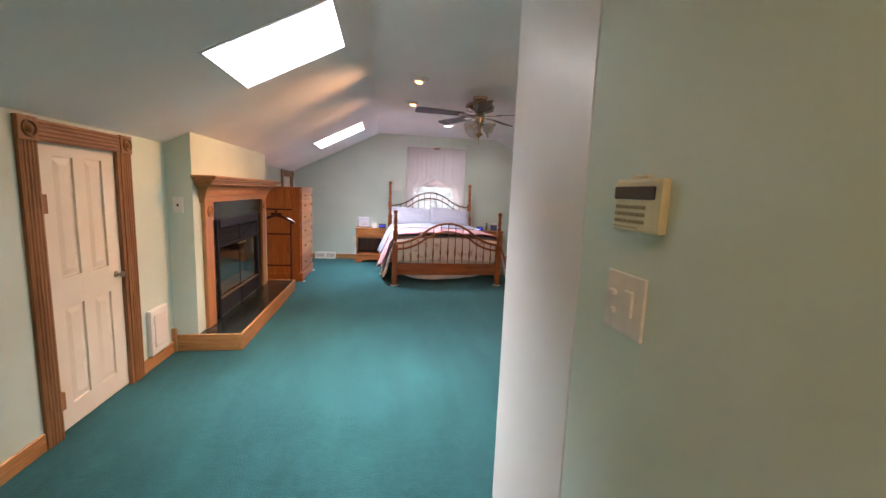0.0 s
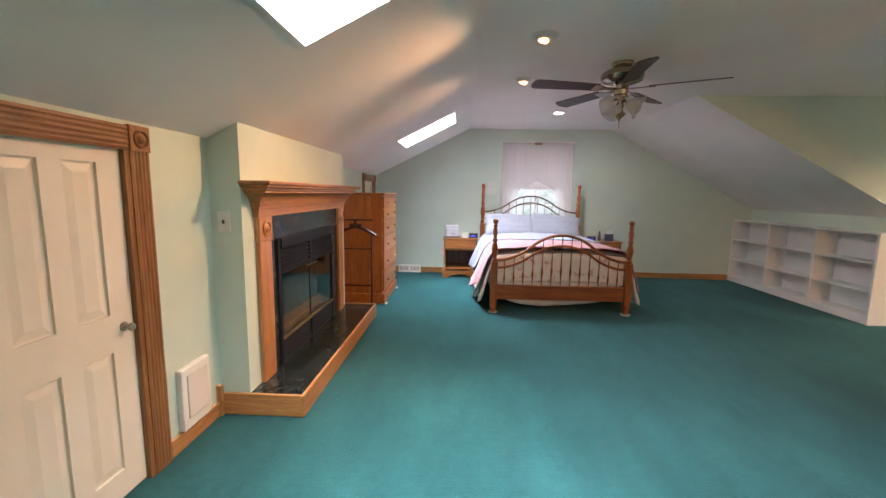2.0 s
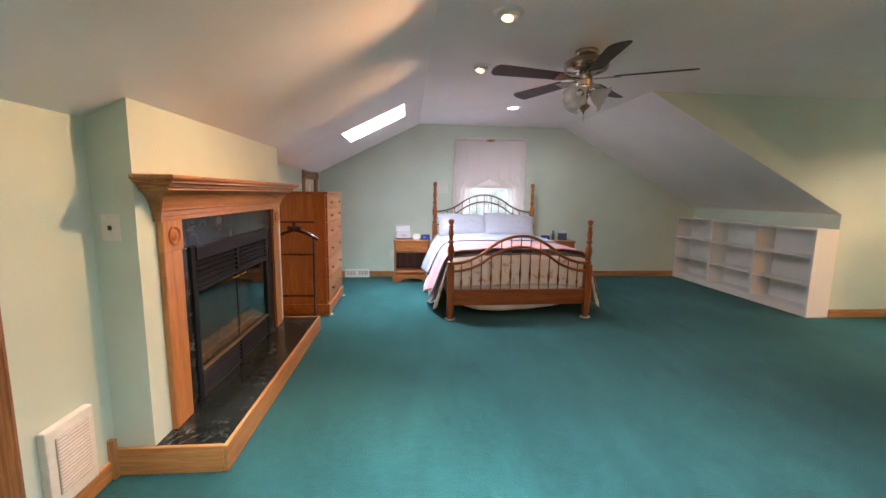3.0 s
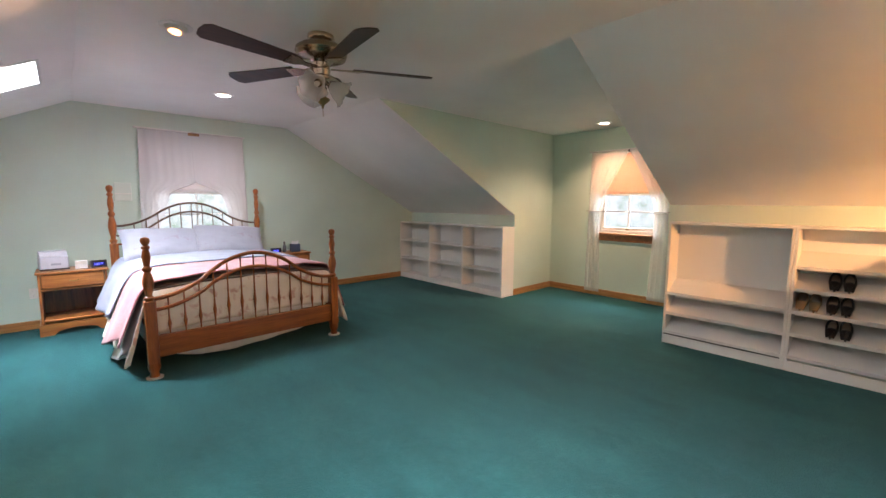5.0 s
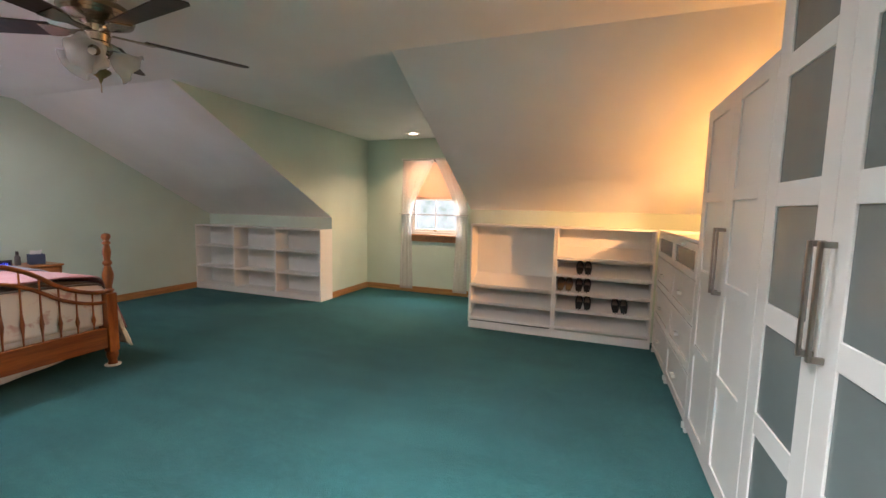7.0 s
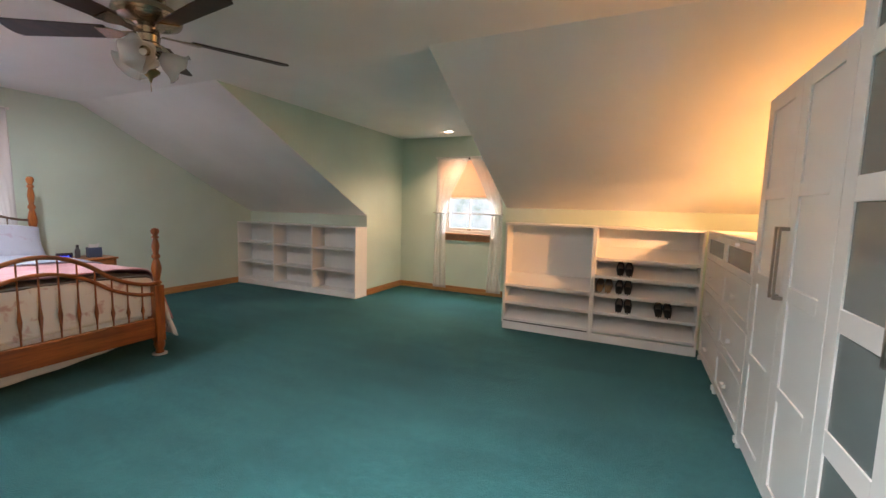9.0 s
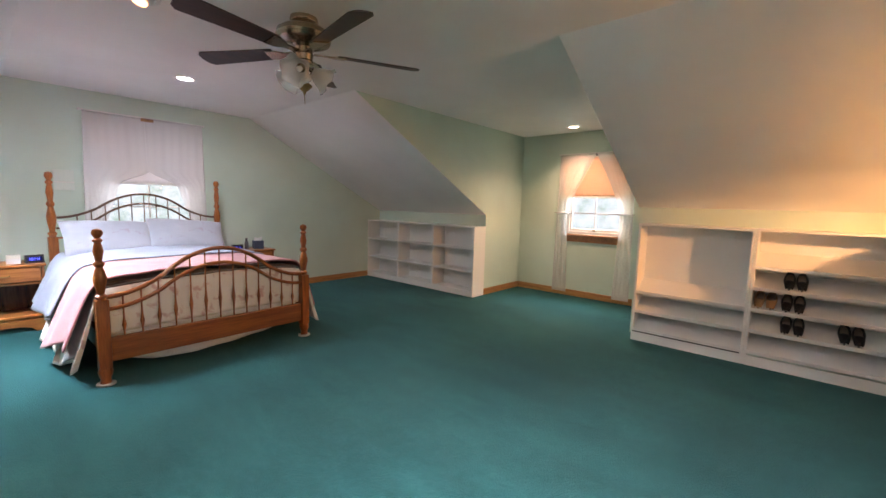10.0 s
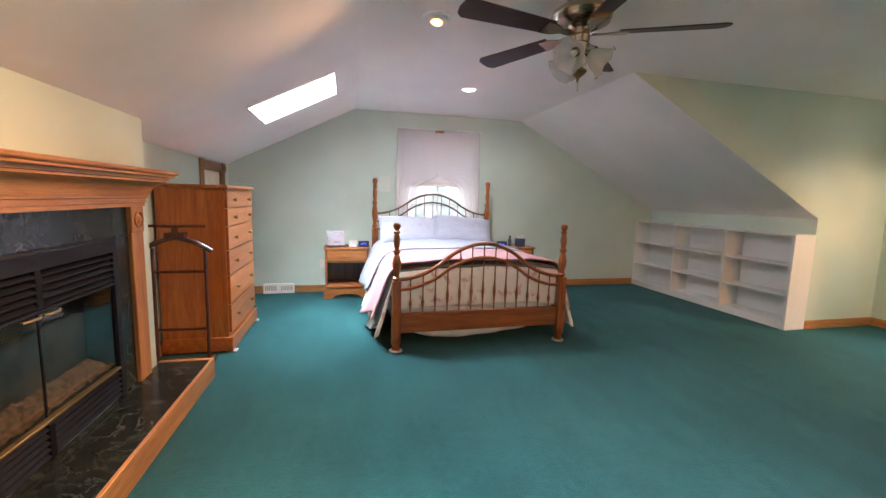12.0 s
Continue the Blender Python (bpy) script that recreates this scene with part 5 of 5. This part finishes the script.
shelf_unit(2.735, 3.706, (0.105, 0.303, 0.508), True, "white open shelf unit with two low slanted shelves")
shelf_unit(1.745, 2.733, (0.110, 0.308, 0.503, 0.695, 0.885), True, "white shoe shelf unit with slanted shelves and shoes")
# thin dark line between plinth and lowest shelf
part_board = thing("filler_panel", "narrow dark strip along the plinth of the empty shelf unit", "panel")
part("strip", box(B(), SX0 - 0.012, SX0 - 0.005, 2.76, 3.69, 0.094, 0.104), DARK, part_board)
for z, y, mat, lining in ((0.695, 2.43, BLACK_LEATHER, INSOLE), (0.503, 2.62, TAN_LEATHER, INSOLE), (0.503, 2.43, BLACK_LEATHER, INSOLE), (0.308, 2.42, BLACK_LEATHER, INSOLE), (0.308, 2.05, BLACK_LEATHER, INSOLE)):
    for d in (-0.042, 0.042):
        s = thing("shoe", ("black leather" if mat == BLACK_LEATHER else "tan leather") + " flat slip-on shoe on the white shelf", "shoe", pose(SX0 + 0.118, y + d, z + 0.080, 27, 0, -90 + random.uniform(-3, 3)), "shoes on the shelf")
        # local x across the shoe, y along it (toe towards the room)
        def outline(t):
            return 0.019 + 0.020 * math.sin(math.pi * min(1, t * 1.15)) - 0.012 * max(0, t - 0.8) / 0.2
        bm = B()
        ring_rows = []
        for lev, (zz, k) in enumerate(((0.0, 0.93), (0.008, 1.0), (0.030, 0.98), (0.046, 0.84))):
            ring = []
            n = 22
            for q in range(n):
                a = 2 * math.pi * q / n
                yl = 0.122 * math.sin(a)
                t = (yl + 0.122) / 0.244
                hgt = zz * (1.25 - 0.55 * t)
                ring.append(bm.verts.new((math.cos(a) * outline(t) * 1.05 * k, -yl * (0.99 if lev else 0.97), hgt)))
            ring_rows.append(ring)
        for p, q2 in zip(ring_rows, ring_rows[1:]):
            for i in range(22):
                bm.faces.new((p[i], p[(i + 1) % 22], q2[(i + 1) % 22], q2[i]))
        bm.faces.new(ring_rows[0][::-1])
        bmesh.ops.recalc_face_normals(bm, faces=bm.faces[:])
        up = part("upper", bm, mat, s, smooth=True)
        thicken(up, 0.003)
        bm = B()
        lathe(bm, [(1.0, 0.0), (1.0, 0.3)], 0, 0, 20)
        bm.transform(Matrix.Translation((0, 0.030, 0.014)) @ Matrix.Diagonal((0.026, 0.078, 0.02, 1)))
        part("insole", bm, lining, s, "pale insole", True)
        bm = B()
        sheet(bm, lambda u, v: ((2 * u - 1) * 0.036 * (1 - 0.35 * v ** 2), -0.020 - 0.098 * v, 0.043 - 0.016 * v - 0.012 * (2 * u - 1) ** 2), 8, 6)
        vamp = part("vamp", bm, mat, s, smooth=True)
        thicken(vamp, 0.004)

# ---- dressers and wardrobes, fronts on one plane ----
FY = 1.73


def dresser(x0, x1):
    d = thing("dresser", "white four-drawer dresser with a frosted glass top drawer", "dresser", None, "white dressers")
    yb, h, t = FY - 0.41, 1.245, 0.018
    part("top", box(B(), x0, x1, yb, FY + 0.002, h - 0.02, h, 0.002), WHITE, d)
    for a in (x0, x1 - t):
        part("side_panel", box(B(), a, a + t, yb, FY - 0.018, 0.0, h - 0.02, 0.0015), WHITE, d)
    part("back", box(B(), x0 + t, x1 - t, yb, yb + 0.006, 0.05, h - 0.02), WHITE, d)
    part("plinth", box(B(), x0 + t, x1 - t, FY - 0.05, FY - 0.034, 0.0, 0.07), WHITE, d)
    for a in (x0 + 0.02, x1 - 0.05):
        part("foot", box(B(), a, a + 0.03, FY - 0.02, FY + 0.004, 0.0, 0.04, 0.003), WHITE, d)
    edges = [0.05, 0.375, 0.69, 0.985, 1.222]
    for k, (a, b) in enumerate(zip(edges, edges[1:])):
        u0, u1, v0, v1, fw = x0 + 0.004, x1 - 0.004, a + 0.003, b - 0.003, 0.058 if k < 3 else 0.05
        dr = part("drawer", box(B(), u0 + 0.001, u1 - 0.001, FY - 0.020, FY - 0.0175, v0 + 0.001, v1 - 0.001), WHITE, d)
        for p0, p1, q0, q1 in ((u0, u0 + fw, v0, v1), (u1 - fw, u1, v0, v1), (u0 + fw, u1 - fw, v1 - fw, v1), (u0 + fw, u1 - fw, v0, v0 + fw)):
            part("frame_board", box(B(), p0, p1, FY - 0.0165, FY, q0, q1, 0.0015), WHITE, dr)
        if k < 3:
            part("drawer_panel", box(B(), x0 + 0.03, x1 - 0.03, FY - 0.016, FY - 0.010, a + 0.03, b - 0.03), WHITE, dr)
        else:
            part("glass_panel", box(B(), x0 + 0.05, x1 - 0.05, FY - 0.016, FY - 0.011, a + 0.05, b - 0.05), FROST, dr, "grey frosted glass panel")
        kz = (a + b) / 2 if k < 3 else b - 0.028
        part("knob", box(B(), (x0 + x1) / 2 - 0.034, (x0 + x1) / 2 + 0.034, FY, FY + 0.028, kz - 0.012, kz + 0.012, 0.003), WHITE, dr, "square white knob")


dresser(3.405, 4.225)
dresser(2.583, 3.403)


def bar_handle(x, z0, z1, parent):
    h = part("handle", box(B(), x - 0.008, x + 0.008, FY + 0.030, FY + 0.040, z0, z1, 0.002), STEEL, parent, "long brushed steel bar handle")
    return [part("handle_post", box(B(), x - 0.007, x + 0.007, FY, FY + 0.030, a, a + 0.018, 0.001), STEEL, parent) for a in (z0, z1 - 0.018)]


def wardrobe(x0, x1, h, panes, glass, label):
    w = thing("wardrobe", label, "wardrobe", None, "white wardrobes")
    yb, t = YP + 0.004, 0.02
    for a in (x0, x1 - t):
        part("side_panel", box(B(), a, a + t, yb, FY - 0.016, 0.0, h, 0.0015), WHITE, w)
    part("top", box(B(), x0 + t, x1 - t, yb, FY - 0.018, h - t, h), WHITE, w)
    part("back", box(B(), x0 + t, x1 - t, yb, yb + 0.008, 0.06, h - t), WHITE, w)
    part("floor_board", box(B(), x0 + t, x1 - t, yb, FY - 0.022, 0.05, 0.068), WHITE, w)
    part("plinth", box(B(), x0 + t, x1 - t, FY - 0.04, FY - 0.025, 0.0, 0.05), WHITE, w)
    part("foot", box(B(), x1 - 0.03, x1 - 0.004, FY - 0.015, FY + 0.003, 0.0, 0.035, 0.003), WHITE, w)
    xm, sw = (x0 + x1) / 2, 0.092
    for a, b, side in ((x0 + 0.002, xm - 0.0015, 1), (xm + 0.0015, x1 - 0.002, -1)):
        dr = part("door", box(B(), a + 0.001, b - 0.001, FY - 0.0155, FY - 0.0135, 0.046, h - 0.006), WHITE, w)
        for c in (a, b - sw):
            part("stile", box(B(), c, c + sw, FY - 0.013, FY, 0.045, h - 0.005, 0.0015), WHITE, dr)
        zs = [h - 0.005] + [z for p in panes for z in p] + [0.045]
        for z1, z0 in zip(zs[0::2], zs[1::2]):
            part("rail", box(B(), a + sw, b - sw, FY - 0.013, FY - 0.0003, z0, z1, 0.0015), WHITE, dr)
        for z1, z0 in panes:
            if glass:
                part("pane", box(B(), a + sw - 0.006, b - sw + 0.006, FY - 0.0125, FY - 0.007, z0 - 0.006, z1 + 0.006), FROST, dr, "grey frosted glass pane")
            else:
                part("panel", box(B(), a + sw - 0.006, b - sw + 0.006, FY - 0.0125, FY - 0.0085, z0 - 0.006, z1 + 0.006), WHITE, dr)
        bar_handle(xm - side * 0.030, 1.00, 1.34, dr)


wardrobe(1.560, 2.572, 2.03, ((1.945, 1.535), (1.475, 1.075), (1.01, 0.61), (0.545, 0.135)), False, "white two-door panelled wardrobe with steel bar handles")
wardrobe(0.573, 1.558, 2.36, ((2.325, 1.975), (1.895, 1.525), (1.44, 1.085), (1.005, 0.66), (0.575, 0.22)), True, "tall white wardrobe with frosted glass doors")

# warm floor lamp in the nook behind the wardrobes
lampy = thing("floor_lamp", "slim brass floor lamp glowing warm behind the dressers", "lamp", pose(3.26, 0.76, 0.0))
part("base", lathe(B(), [(0.13, 0), (0.13, 0.02), (0.03, 0.04), (0.012, 0.06)], 0, 0, 24), BRASS, lampy, smooth=True)
part("pole", lathe(B(), [(0.011, 0.06), (0.011, 1.58), (0.02, 1.60)], 0, 0, 12), BRASS, lampy, smooth=True)
part("bulb", lathe(B(), [(0.014, 1.60), (0.026, 1.62), (0.032, 1.64), (0.022, 1.66), (0.004, 1.67)], 0, 0, 16), BULB_W, lampy, "glowing warm bulb", True)
# arm and cone made up to carry the added shelf spot
arm = part("reading_arm", tube(B(), [(0.0, 0.0, 1.40), (0.07, 0.12, 1.52), (0.15, 0.27, 1.60)], 0.007, 8), BRASS, lampy, smooth=True)
bm = lathe(B(), [(0.014, 0.0), (0.022, 0.03), (0.040, 0.075), (0.042, 0.078), (0.030, 0.070), (0.010, 0.020)], 0, 0, 18)
bm.transform(look((0.12, 0.215, 1.645), (1.12, 1.865, 1.005)) @ pose(0, 0, 0, 180, 0, 0))
part("fill_spot_shade", bm, BRASS, arm, "small conical brass shade of the added shelf spot", True)
